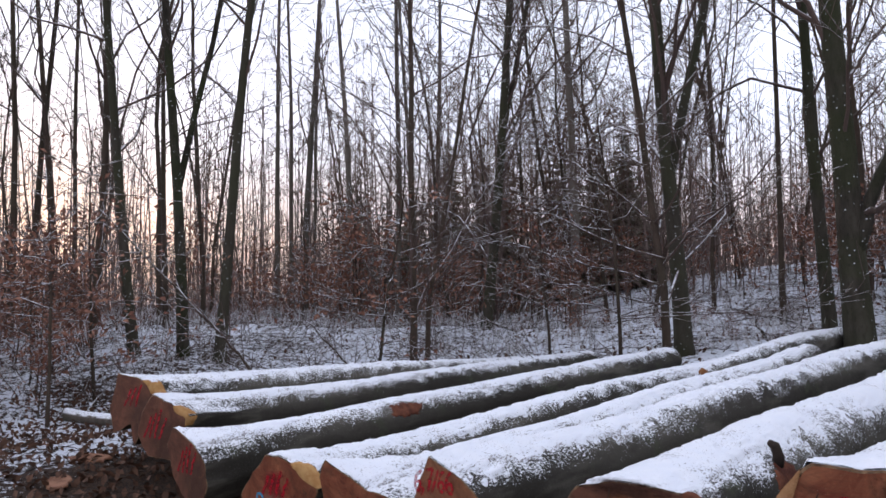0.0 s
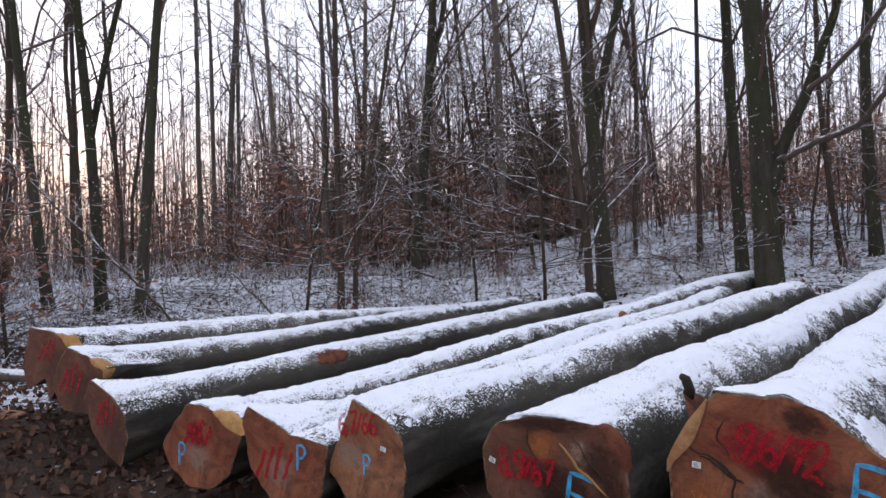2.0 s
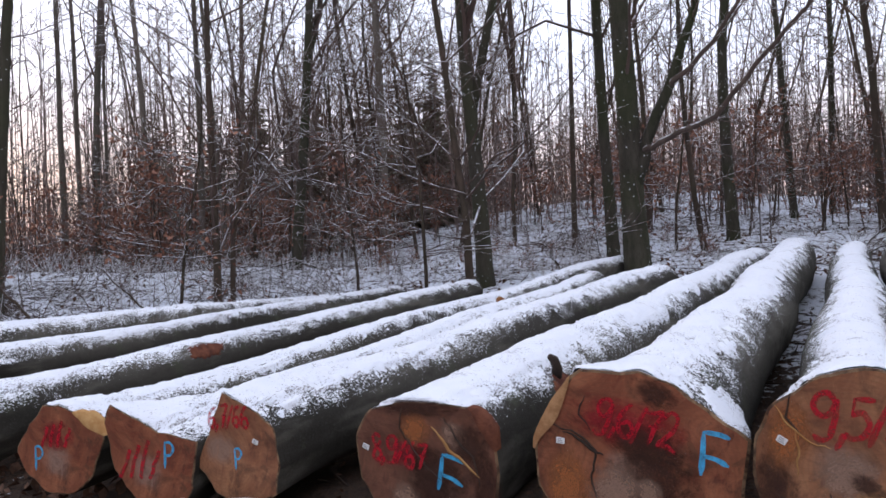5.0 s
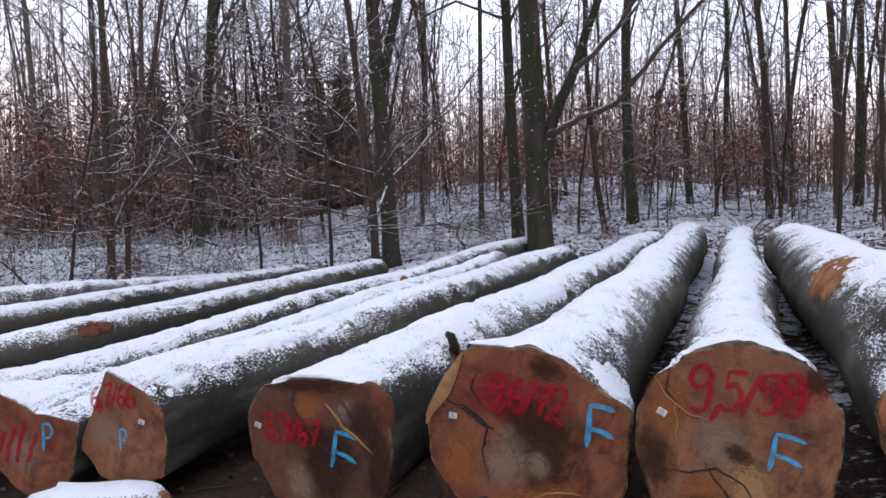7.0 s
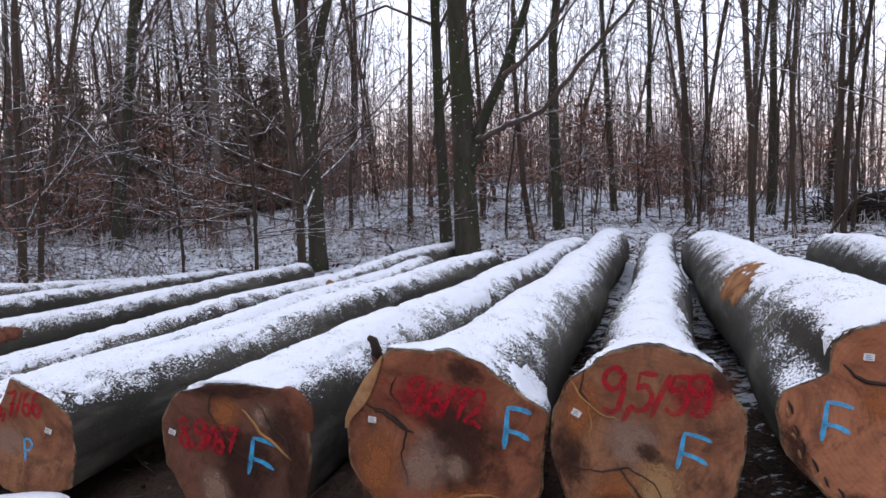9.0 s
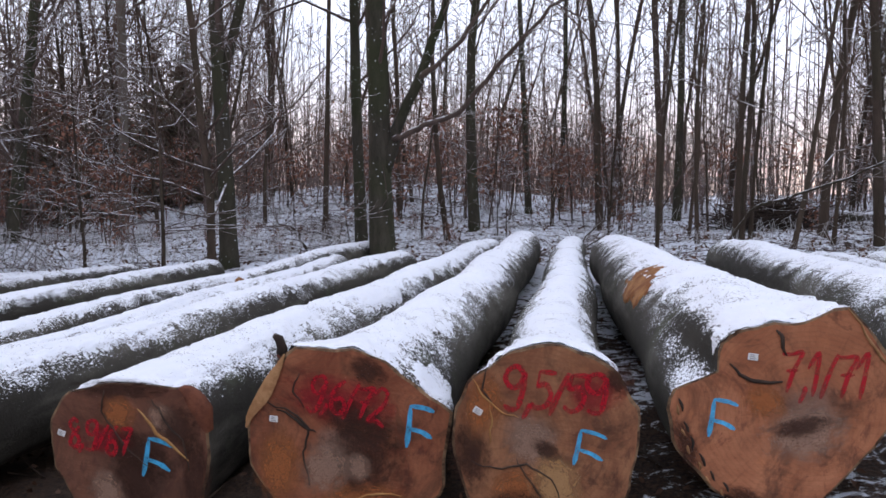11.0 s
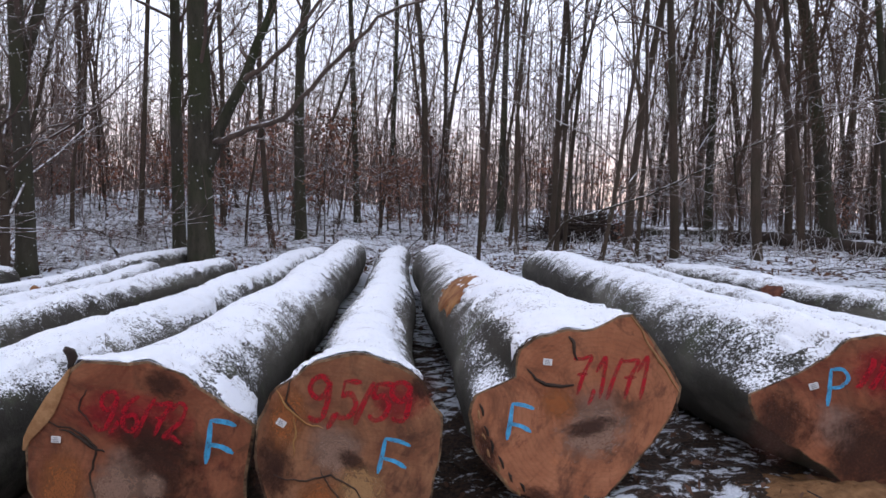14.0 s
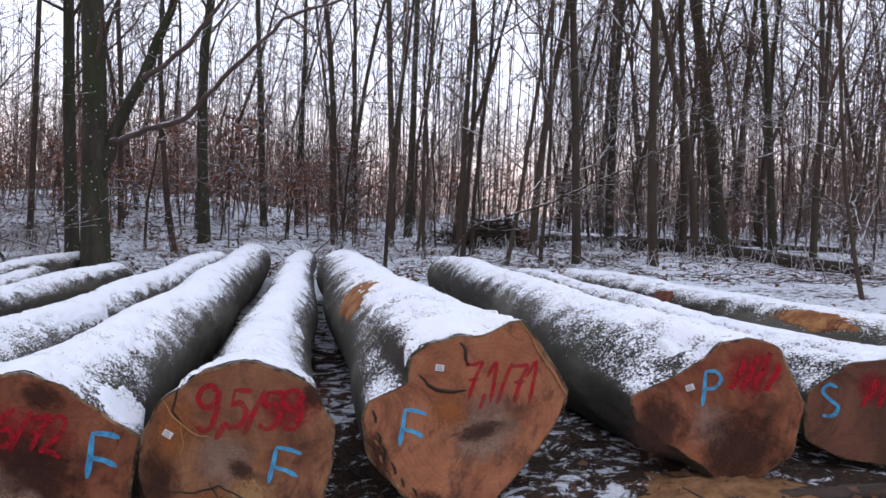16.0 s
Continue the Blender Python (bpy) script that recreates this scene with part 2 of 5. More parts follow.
M_SNOW, M_LOG = snow_material(), log_bark_material()
M_END_RED = wood_end_material("red_beech_end_grain", (0.155, 0.042, 0.022), (0.32, 0.122, 0.062), (0.26, 0.170, 0.135), 0.13, (0.03, 0.06))
M_END_PALE = wood_end_material("pale_beech_end_grain", (0.185, 0.070, 0.036), (0.32, 0.150, 0.076), (0.23, 0.145, 0.108), 0.12, (0.06, 0.0))
M_END_FRESH = wood_end_material("fresh_beech_end_grain", (0.27, 0.096, 0.046), (0.41, 0.165, 0.084), (0.19, 0.115, 0.085), 0.15, (-0.10, -0.02))
M_END_DARK = wood_end_material("weathered_beech_end_grain", (0.095, 0.038, 0.025), (0.19, 0.080, 0.050), (0.060, 0.030, 0.022), 0.28, (-0.05, 0.1))
M_SPLIT = plain_material("fresh_split_wood", (0.34, 0.17, 0.06), (0.46, 0.27, 0.11), 14)
M_SCAR = plain_material("bare_orange_wood", (0.17, 0.062, 0.022), (0.38, 0.19, 0.075), 9)
M_RED, M_BLUE = paint_material("red_spray_paint", (0.42, 0.010, 0.024)), paint_material("blue_spray_paint", (0.07, 0.45, 0.78))
M_MIST, M_STAIN = mist_material("red_overspray", (0.33, 0.012, 0.026), 0.60), mist_material("wood_stain", (0.055, 0.024, 0.017), 0.80)
M_TAN = mist_material("pale_sapwood", (0.44, 0.25, 0.115), 0.90)
M_GREY = mist_material("grey_heartwood", (0.33, 0.205, 0.150), 0.78)
M_ORANGE = mist_material("orange_sapwood", (0.36, 0.125, 0.045), 0.80)
M_TAG = plain_material("white_plastic", (0.72, 0.72, 0.72), (0.80, 0.80, 0.80), 4, 0.4)
M_INK = plain_material("grey_print", (0.2, 0.2, 0.22), (0.25, 0.25, 0.27), 4)
M_BARK = tree_bark_material("beech_bark", (0.024, 0.021, 0.016), (0.056, 0.049, 0.038), (0.030, 0.036, 0.015), 0.8)
M_THIN = tree_bark_material("young_bark", (0.030, 0.022, 0.017), (0.074, 0.053, 0.041), (0.040, 0.036, 0.024))
# bark colour lightened to stand in for haze over the far stems
M_HAZED_BARK = tree_bark_material("hazed_stem_bark", (0.075, 0.062, 0.054), (0.14, 0.115, 0.100), (0.085, 0.080, 0.062), 0.0, (0.7, 0.9))
M_TWIG = tree_bark_material("twigs", (0.054, 0.038, 0.033), (0.105, 0.074, 0.064), (0.072, 0.050, 0.042))
M_HAZEL = tree_bark_material("bare_twigs", (0.052, 0.033, 0.025), (0.105, 0.067, 0.050), (0.072, 0.045, 0.034), 0.0, (0.55, 0.72))
M_NEEDLE = plain_material("spruce_needles", (0.115, 0.100, 0.072), (0.20, 0.170, 0.122), 5)
M_LEAF, M_GROUND = leaf_material(), ground_material()
M_WET = plain_material("wet_leaves", (0.050, 0.027, 0.018), (0.135, 0.070, 0.045), 7)
M_CHIP = plain_material("wood_chips", (0.27, 0.135, 0.06), (0.40, 0.22, 0.105), 20)
M_DUST = plain_material("damp_sawdust", (0.15, 0.075, 0.033), (0.30, 0.160, 0.075), 16, 0.9, 0.8)
M_DEAD = tree_bark_material("dead_wood", (0.045, 0.036, 0.030), (0.10, 0.085, 0.07), (0.05, 0.05, 0.03))
M_FROST = plain_material("frosted_stalks", (0.42, 0.40, 0.39), (0.66, 0.66, 0.69), 10)
M_BRANCH = tree_bark_material("snowy_branch", (0.050, 0.036, 0.031), (0.10, 0.074, 0.062), (0.070, 0.050, 0.042), 0.0, (0.40, 0.60))
M_THICK = plain_material("thicket_stems", (0.128, 0.094, 0.084), (0.235, 0.178, 0.158), 3)
M_SLAB = plain_material("wet_bark_slab", (0.13, 0.058, 0.034), (0.25, 0.125, 0.075), 9)
M_RIM = plain_material("sawn_bark_edge", (0.040, 0.020, 0.013), (0.30, 0.19, 0.11), 14)
M_WOUND = plain_material("bark_wound", (0.07, 0.022, 0.014), (0.17, 0.060, 0.032), 12)
M_CLOTH = plain_material("bark_dark", (0.03, 0.022, 0.018), (0.06, 0.04, 0.03), 12)


# ---- building helpers ----
def mesh(name, verts, faces, smooth=True):
    me = bpy.data.meshes.new(name)
    me.from_pydata([tuple(v) for v in verts], [], faces)
    me.polygons.foreach_set("use_smooth", [smooth] * len(me.polygons))
    me.update()
    return me


def part(name, me, material, parent, label="", m=None):
    ob = new(name, me)
    if material is not None and not me.materials:
        me.materials.append(material)
    ob.parent = parent
    if m is not None:
        ob.matrix_basis = m
    return tagged(ob, label)


def tube(vs, fs, pts, radii, sides, cap=True):
    """A tapered tube along pts, added to the lists vs and fs."""
    base = len(vs)
    u = Vector((0.37, 0.61, 0.12))
    for i, (p, r) in enumerate(zip(pts, radii)):
        d = (pts[min(i + 1, len(pts) - 1)] - pts[max(i - 1, 0)])
        d = d.normalized() if d.length > 1e-7 else Vector((0, 0, 1))
        u = (u - d * u.dot(d))
        u = u.normalized() if u.length > 1e-4 else d.orthogonal().normalized()
        w = d.cross(u)
        for k in range(sides):
            a = 2 * math.pi * k / sides
            vs.append(p + (u * math.cos(a) + w * math.sin(a)) * r)
    for i in range(len(pts) - 1):
        for k in range(sides):
            a, b = base + i * sides + k, base + i * sides + (k + 1) % sides
            fs.append((a, b, b + sides, a + sides))
    if cap:
        fs.append(tuple(base + k for k in reversed(range(sides))))
        fs.append(tuple(base + (len(pts) - 1) * sides + k for k in range(sides)))


def smoothstep(a, b, x):
    t = min(1.0, max(0.0, (x - a) / (b - a)))
    return t * t * (3 - 2 * t)


def interp(x, xs, ys):
    return float(np.interp(x, xs, ys))


# ---- ground ----
def ground_z(x, y):
    base = interp(x, (-30, -12, -9, -6.5, -5, -3.3, -2, 0, 1.8, 4, 12, 40), (-0.9, -0.35, -0.18, -0.30, -0.30, -0.24, -0.10, 0.08, 0.25, 0.36, 0.55, 1.0))
    slope = 0.048 * min(max(y - 3.0, 0.0), 60.0) * (0.35 + 0.65 * smoothstep(-22, -7, x))
    level = smoothstep(3, 11, y) * 0.22 * smoothstep(1, -4, x) * smoothstep(-12, -5, x)
    hill = 2.0 * math.exp(-(((x + 15) / 12) ** 2 + ((y - 32) / 12) ** 2))
    bank = 1.3 * smoothstep(8.5, 20, math.hypot(x, y)) * smoothstep(-9, -13, x) * smoothstep(18, 6, y) * smoothstep(-2, 2, y)
    road = 0.06 * smoothstep(1.5, -1, y)
    n = noise.noise((x * 0.35, y * 0.35, 0.3)) * 0.10 + noise.noise((x * 1.4, y * 1.4, 2)) * 0.03
    return base + slope + level + hill + bank - road + n * smoothstep(0, 4, abs(y - 1) + 1.5)


def build_ground():
    xs = np.concatenate([np.linspace(-400, -40, 10), np.linspace(-36, -14, 34), np.linspace(-13.6, 9, 150), np.linspace(9.6, 40, 44), np.linspace(46, 400, 10)])
    ys = np.concatenate([np.linspace(-400, -30, 8), np.linspace(-25, -1, 14), np.linspace(-0.6, 26, 230), np.linspace(26.6, 70, 60), np.linspace(80, 600, 10)])
    vs, fs = [], []
    for j, y in enumerate(ys):
        for i, x in enumerate(xs):
            z = ground_z(x, y)
            if 0 < y < 16 and -14 < x < 9.5:
                z += 0.025 * noise.noise((x * 4.5, y * 4.5, 7)) + 0.012 * noise.noise((x * 11, y * 11, 3))
            if 10 < y < 27 and -22 < x < 12:
                far = smoothstep(10, 12.5, y)
                z += far * (0.075 * noise.noise((x * 1.9, y * 1.9, 12)) + 0.05 * noise.noise((x * 4.3, y * 4.3, 15)))
            vs.append((x, y, z))
    w = len(xs)
    for j in range(len(ys) - 1):
        for i in range(w - 1):
            fs.append((j * w + i, j * w + i + 1, (j + 1) * w + i + 1, (j + 1) * w + i))
    ob = new("ground", mesh("ground", vs, fs))
    ob.data.materials.append(M_GROUND)
    tagged(ob, "forest floor of brown leaf litter under thin patchy snow", "ground", kind="structure")


build_ground()


# ---- felled logs ----
def felled_log(label, near, far, rx, rz, mid, end, yaw=0.0, lobes=(), wood=None, bend=(0.0, 0.0), seed=0, snow=1.0, flare=0.45, group="felled logs in a row", leans=0.0, corners=()):
    """One felled trunk. near, far: middles of its ends; rx, rz: half width and height of the sawn butt; mid, end: radii further up;
    yaw: how far the cut faces round to the side, degrees; lobes: (angle, height, width) of root flares and notches on the butt."""
    near, far = Vector(near), Vector(far)
    axis = (far - near).normalized()
    length = (far - near).length
    side = axis.cross(Vector((0, 0, 1))).normalized()
    top = side.cross(axis)
    thing = new("felled_log")
    thing.matrix_basis = Matrix((side.to_4d(), axis.to_4d(), top.to_4d(), (0, 0, 0, 1))).transposed()
    for i in range(3):
        thing.matrix_basis[3][i] = 0
    thing.matrix_basis.translation = near
    tagged(thing, label, "log", group)

    def outline(a):
        if corners:
            # straight saw and axe cuts between the corners of the butt
            deg = math.degrees(a) % 360
            ring = [(corners[-1][0] - 360, corners[-1][1]), *corners, (corners[0][0] + 360, corners[0][1])]
            i = max(j for j in range(len(ring) - 1) if ring[j][0] <= deg)
            (a0, r0), (a1, r1) = ring[i], ring[i + 1]
            a0, a1 = radians(a0), radians(a1)
            r = r0 * r1 * math.sin(a1 - a0) / (r0 * math.sin(radians(deg) - a0) + r1 * math.sin(a1 - radians(deg)))
            return r + 0.010 * noise.noise((math.cos(a) * 4, math.sin(a) * 4, seed))
        r = 1 / math.sqrt((math.cos(a) / rx) ** 2 + (math.sin(a) / rz) ** 2)
        for at, high, wide in lobes:
            d = (math.degrees(a) - at + 180) % 360 - 180
            r *= 1 + high * math.exp(-((d / wide) ** 2))
        return r + 0.012 * noise.noise((math.cos(a) * 2.2, math.sin(a) * 2.2, seed))

    def surface(d, a, lift=0.0):
        """The bark at d metres from the butt and angle a (0: to the side, 90 degrees: up)."""
        s = d / length
        f = math.exp(-((d / flare) ** 1.3))
        body = mid * (1 - smoothstep(0, 0.5, s)) * 1.1 + mid * smoothstep(0, 0.5, s) if s < 0.5 else mid + (end - mid) * (s - 0.5) * 2
        r = outline(a) * f + body * (1 - f)
        r *= 1 + 0.06 * noise.noise((math.cos(a) * 0.9 + seed, math.sin(a) * 0.9, d * 0.6)) + 0.022 * noise.noise((math.cos(a) * 3 + seed, math.sin(a) * 3, d * 2.5))
        r += lift
        x, z = math.cos(a) * r, math.sin(a) * r
        wave = math.sin(math.pi * s)
        cut = math.tan(radians(yaw)) * x * max(0.0, 1 - d / 1.2) + math.tan(radians(leans)) * z * max(0.0, 1 - d / 1.2)
        sway = smoothstep(0.3, 2.0, d)
        return Vector((x + bend[0] * wave + 0.10 * noise.noise((d * 0.42, seed * 1.7, 4)) * sway, d + cut, z + bend[1] * wave + 0.05 * noise.noise((d * 0.45, seed, 1)) * sway))

    n = 64
    ds = [0.0, 0.03]
    while ds[-1] < length - 0.02:
        ds.append(min(length, ds[-1] + 0.05 + 0.010 * ds[-1]))
    vs, fs = [], []
    for d in ds:
        vs += [surface(d, 2 * math.pi * k / n) for k in range(n)]
    for i in range(len(ds) - 1):
        for k in range(n):
            a, b = i * n + k, i * n + (k + 1) % n
            fs.append((a, a + n, b + n, b))
    part("bark", mesh("bark", vs, fs), M_LOG, thing, "grey-green beech bark dusted with snow")

    # sawn ends: rings of faces from the rim to the heart, slightly uneven
    def disc(d, out):
        v2, f2 = [], []
        rim = [surface(d, 2 * math.pi * k / n) for k in range(n)]
        mid_point = sum(rim, Vector()) / n
        steps = (1.0, 0.972, 0.9, 0.7, 0.5, 0.3, 0.12)
        for q in steps:
            for p in rim:
                q = steps[len(v2) // n]
                if q == 0.972:
                    q += 0.016 * noise.noise((p.x * 9, p.z * 9, seed))
                v = mid_point.lerp(p, q)
                v.y += out * (0.004 if q < 0.99 else 0.0) * (1 + 0.7 * noise.noise((v.x * 7, v.z * 7, seed)))
                v2.append(v)
        v2.append(mid_point)
        for i in range(1 if out < 0 else 0, len(steps) - 1):
            for k in range(n):
                a, b = i * n + k, i * n + (k + 1) % n
                f2.append((a, b, b + n, a + n) if out < 0 else (a, a + n, b + n, b))
        last = (len(steps) - 1) * n
        for k in range(n):
            f2.append((last + k, last + (k + 1) % n, len(v2) - 1) if out < 0 else (last + (k + 1) % n, last + k, len(v2) - 1))
        return v2, f2

    face_v, face_f = disc(0.0, -1)
    part("cut_face", mesh("cut_face", face_v, face_f), wood or M_END_RED, thing, "sawn beech end grain")
    part("bark_rim", mesh("bark_rim", face_v[: 2 * n], [(k, (k + 1) % n, n + (k + 1) % n, n + k) for k in range(n)]), M_RIM, thing, "thin dark edge of the sawn bark")
    part("top_end", mesh("top_end", *disc(length, 1)), M_END_DARK, thing, "sawn grey upper end")

    # snow: a sheet over the upper bark that sinks below it along a ragged edge
    vs, fs = [], []
    ns = 56
    dd = [0.004]
    while dd[-1] < length - 0.03:
        dd.append(min(length - 0.01, dd[-1] + 0.019 + 0.009 * dd[-1]))
    for d in dd:
        for k in range(ns + 1):
            a = radians(6 + 168 * k / ns)
            p = surface(d, a)
            high = math.sin(a)
            patch = noise.noise((p.x * 2.5 + seed, d * 1.1, 5)) * 0.22 + noise.noise((p.x * 11, d * 6 + seed, 5)) * 0.20 + noise.noise((p.x * 34, d * 22, seed)) * 0.20
            full = high - 0.80 + patch + 0.14 * (snow - 1)
            edge = smoothstep(0.0, 0.03, d) * smoothstep(length, length - 0.06, d)
            lift = -0.012 + 0.032 * smoothstep(-0.10, 0.26, full) * (0.55 + 0.45 * edge)
            lift += 0.004 * noise.noise((p.x * 16, d * 16, 3)) * smoothstep(0, 0.2, full)
            vs.append(surface(d, a, lift))
    w = ns + 1
    for i in range(len(dd) - 1):
        for k in range(ns):
            a = i * w + k
            fs.append((a, a + w, a + w + 1, a + 1))
    part("snow_cover", mesh("snow_cover", vs, fs), M_SNOW, thing, "thin fresh snow lying along the top")
    return thing, surface, Matrix.Rotation(radians(yaw), 4, "Z")


def on_face(thing, turn, yaw, x, z, lift=0.008):
    """Where x, z on the sawn face lies, facing out, in the log's own space."""
    return Matrix.Translation((x, math.tan(radians(yaw)) * x - lift, z)) @ turn @ Matrix.Rotation(radians(90), 4, "X")


ADVANCE = {",": 0.19, "/": 0.33, "1": 0.38}
# the strokes of hand-sprayed figures, in a box one high and about 0.6 wide
STROKES = {
    "9": (((0.24, 0.36), (0.05, 0.50), (-0.20, 0.42), (-0.26, 0.18), (-0.10, 0.02), (0.12, 0.10), (0.24, 0.38), (0.22, 0.0), (0.12, -0.48)), ((0.12, -0.46), (-0.08, -0.52), (-0.26, -0.44))),
    "6": (((0.20, 0.46), (-0.08, 0.25), (-0.24, -0.10), (-0.15, -0.42), (0.08, -0.48), (0.24, -0.28), (0.10, -0.05), (-0.15, -0.14)),),
    "5": (((0.32, 0.48), (-0.15, 0.42)), ((-0.15, 0.42), (-0.20, 0.05), (0.05, 0.12), (0.25, -0.08), (0.15, -0.40), (-0.10, -0.50), (-0.28, -0.40))),
    "7": (((-0.26, 0.38), (0.0, 0.42), (0.28, 0.46), (0.10, 0.05), (-0.05, -0.50)), ((-0.12, 0.0), (0.24, 0.05))),
    "2": (((-0.24, 0.25), (-0.05, 0.46), (0.20, 0.35), (0.15, 0.05), (-0.10, -0.25), (-0.28, -0.46), (0.0, -0.42), (0.34, -0.50)),),
    "8": (((0.18, 0.38), (-0.05, 0.48), (-0.20, 0.28), (0.0, 0.05), (0.20, -0.20), (0.05, -0.48), (-0.20, -0.35), (-0.12, -0.08), (0.12, 0.12), (0.20, 0.30)),),
    "1": (((-0.20, 0.12), (0.10, 0.50), (0.05, 0.0), (-0.06, -0.52)),),
    "/": (((0.20, 0.50), (0.05, 0.10), (-0.06, -0.25), (-0.18, -0.62)),),
    ",": (((0.05, -0.28), (0.0, -0.45), (-0.12, -0.66)),),
    "F": (((-0.25, 0.52), (-0.24, 0.0), (-0.24, -0.52)), ((-0.25, 0.46), (0.08, 0.49), (0.32, 0.42)), ((-0.24, -0.06), (0.06, -0.10), (0.32, -0.22))),
    "P": (((-0.20, 0.48), (-0.21, 0.0), (-0.24, -0.52)), ((-0.20, 0.45), (0.12, 0.46), (0.27, 0.24), (0.10, 0.02), (-0.20, -0.04))),
    "S": (((0.27, 0.36), (0.02, 0.48), (-0.20, 0.30), (0.0, 0.03), (0.22, -0.20), (0.05, -0.45), (-0.27, -0.42)),),
}


def sprayed(body, high, wide, thick, rng):
    """One figure as flat ribbons of paint, of uneven width, with rounded ends."""
    vs, fs = [], []
    for n, stroke in enumerate(STROKES[body]):
        pts = [Vector((x * wide * rng.uniform(0.92, 1.08), y * high * rng.uniform(0.95, 1.05), 0)) for x, y in stroke]
        ends = [pts[0] * 2 - pts[1], *pts, pts[-1] * 2 - pts[-2]]
        line = []
        for i in range(1, len(ends) - 2):
            a, b, c, d = ends[i - 1:i + 3]
            for k in range(6):
                t = k / 6
                line.append(0.5 * (2 * b + (c - a) * t + (2 * a - 5 * b + 4 * c - d) * t * t + (3 * b - a - 3 * c + d) * t ** 3))
        line.append(pts[-1])
        last = len(line) - 1
        base = len(vs)
        for i, q in enumerate(line):
            d = (line[min(i + 1, last)] - line[max(i - 1, 0)]).normalized()
            cap = min(1.0, 0.45 + 0.3 * min(i, last - i))
            w = 0.5 * thick * cap * (1 + 0.30 * noise.noise((q.x * 30, q.y * 30, n + 2.5)))
            side, up = Vector((-d.y, d.x, 0)) * w, Vector((0, 0, 0.0004 * n + 0.00003 * i))
            vs += [q + side + up, q - side + up]
        for i in range(last):
            j = base + 2 * i
            fs.append((j, j + 1, j + 3, j + 2))
    return mesh("lettering", vs, fs, False)


def number(thing, turn, yaw, body, x, z, size, material, name, label, slant=0.15, tilt=0.0, weight=0.09, wide=1.0):
    """Hand-sprayed figures, each one a part, set a little unevenly along a line. weight: the stroke's width against the size."""
    rng = random.Random(body)
    widths = [ADVANCE.get(c, 0.54) * size * wide for c in body]
    at = -sum(widths) / 2
    shear = Matrix.Identity(4)
    for i, (c, w) in enumerate(zip(body, widths)):
        shear[0][1] = slant + rng.uniform(-0.08, 0.10)
        me = sprayed(c, 0.74 * size * rng.uniform(0.92, 1.08), 0.95 * size * wide, weight * size, rng)
        place = Matrix.Rotation(radians(tilt), 4, "Z") @ Matrix.Translation((at + w / 2, size * rng.uniform(-0.05, 0.05), 0.0012 * (i % 2)))
        part(name, me, material, thing, label, on_face(thing, turn, yaw, x, z, 0.0072) @ place @ Matrix.Rotation(radians(rng.uniform(-5, 5)), 4, "Z") @ shear)
        at += w


def bars(thing, turn, yaw, x, z, w, h, count, label="red spray-painted figures too blurred to read", material=None, name="red_marking"):
    vs, fs = [], []
    for i in range(count):
        cx = -w / 2 + w * (i + 0.5) / count
        lean = 0.18 * h
        pts = [Vector((cx - lean + 0.018 * noise.noise((i * 3.7, j * 0.9, x * 5)), -h / 2 + h * j / 4 * (0.75 + 0.25 * ((i * 7) % 3) / 2), 0)) for j in range(5)]
        pts = [p + Vector((lean * 2 * j / 4, 0, 0)) for j, p in enumerate(pts)]
        b = len(vs)
        for p in pts:
            vs += [p + Vector((-0.011, 0.004, 0)), p + Vector((0.011, -0.004, 0))]
        for j in range(4):
            fs.append((b + 2 * j, b + 2 * j + 1, b + 2 * j + 3, b + 2 * j + 2))
    part(name, mesh("marking", vs, fs), material or M_RED, thing, label, on_face(thing, turn, yaw, x, z))


PATCHES = ("red_overspray", "stain", "sapwood_patch", "heartwood_patch")


def mist(thing, turn, yaw, x, z, w, h, material, name, label, tilt=0.0):
    """A soft patch of sprayed paint or stain lying on the sawn end, each a hair above the last."""
    lift = 0.0052 + 0.00016 * sum(c.name.split(".")[0] in PATCHES for c in thing.children)
    vs, fs = [(0, 0, 0)], []
    for j in (0.5, 1.0):
        vs += [(j * math.cos(k * math.pi / 12), j * math.sin(k * math.pi / 12), 0) for k in range(24)]
    for k in range(24):
        q = (k + 1) % 24
        fs += [(0, 1 + k, 1 + q), (1 + k, 25 + k, 25 + q, 1 + q)]
    part(name, mesh(name, vs, fs), material, thing, label, on_face(thing, turn, yaw, x, z, lift) @ Matrix.Rotation(radians(tilt), 4, "Z") @ Matrix.Diagonal((w / 2, h / 2, 1, 1)))


def tag_plate(thing, turn, yaw, x, z, tilt=-20):
    bm = bmesh.new()
    bmesh.ops.create_cube(bm, size=1.0, matrix=Matrix.Diagonal((0.036, 0.026, 0.003, 1)))
    bmesh.ops.bevel(bm, geom=bm.edges[:], offset=0.001, segments=1, affect="EDGES")
    me = bpy.data.meshes.new("number_tag")
    bm.to_mesh(me)
    plate = part("number_tag", me, M_TAG, thing, "small white plastic tag nailed to the end", on_face(thing, turn, yaw, x, z, 0.010) @ Matrix.Rotation(radians(tilt), 4, "Z"))
    vs, fs = [], []
    for i in range(3):
        y = -0.007 + 0.007 * i
        b = len(vs)
        vs += [(-0.012, y - 0.0015, 0), (0.012 - 0.004 * i, y - 0.0015, 0), (0.012 - 0.004 * i, y + 0.0015, 0), (-0.012, y + 0.0015, 0)]
        fs.append((b, b + 1, b + 2, b + 3))
    part("print", mesh("print", vs, fs, False), M_INK, plate, "", Matrix.Translation((0, 0, 0.0022)))


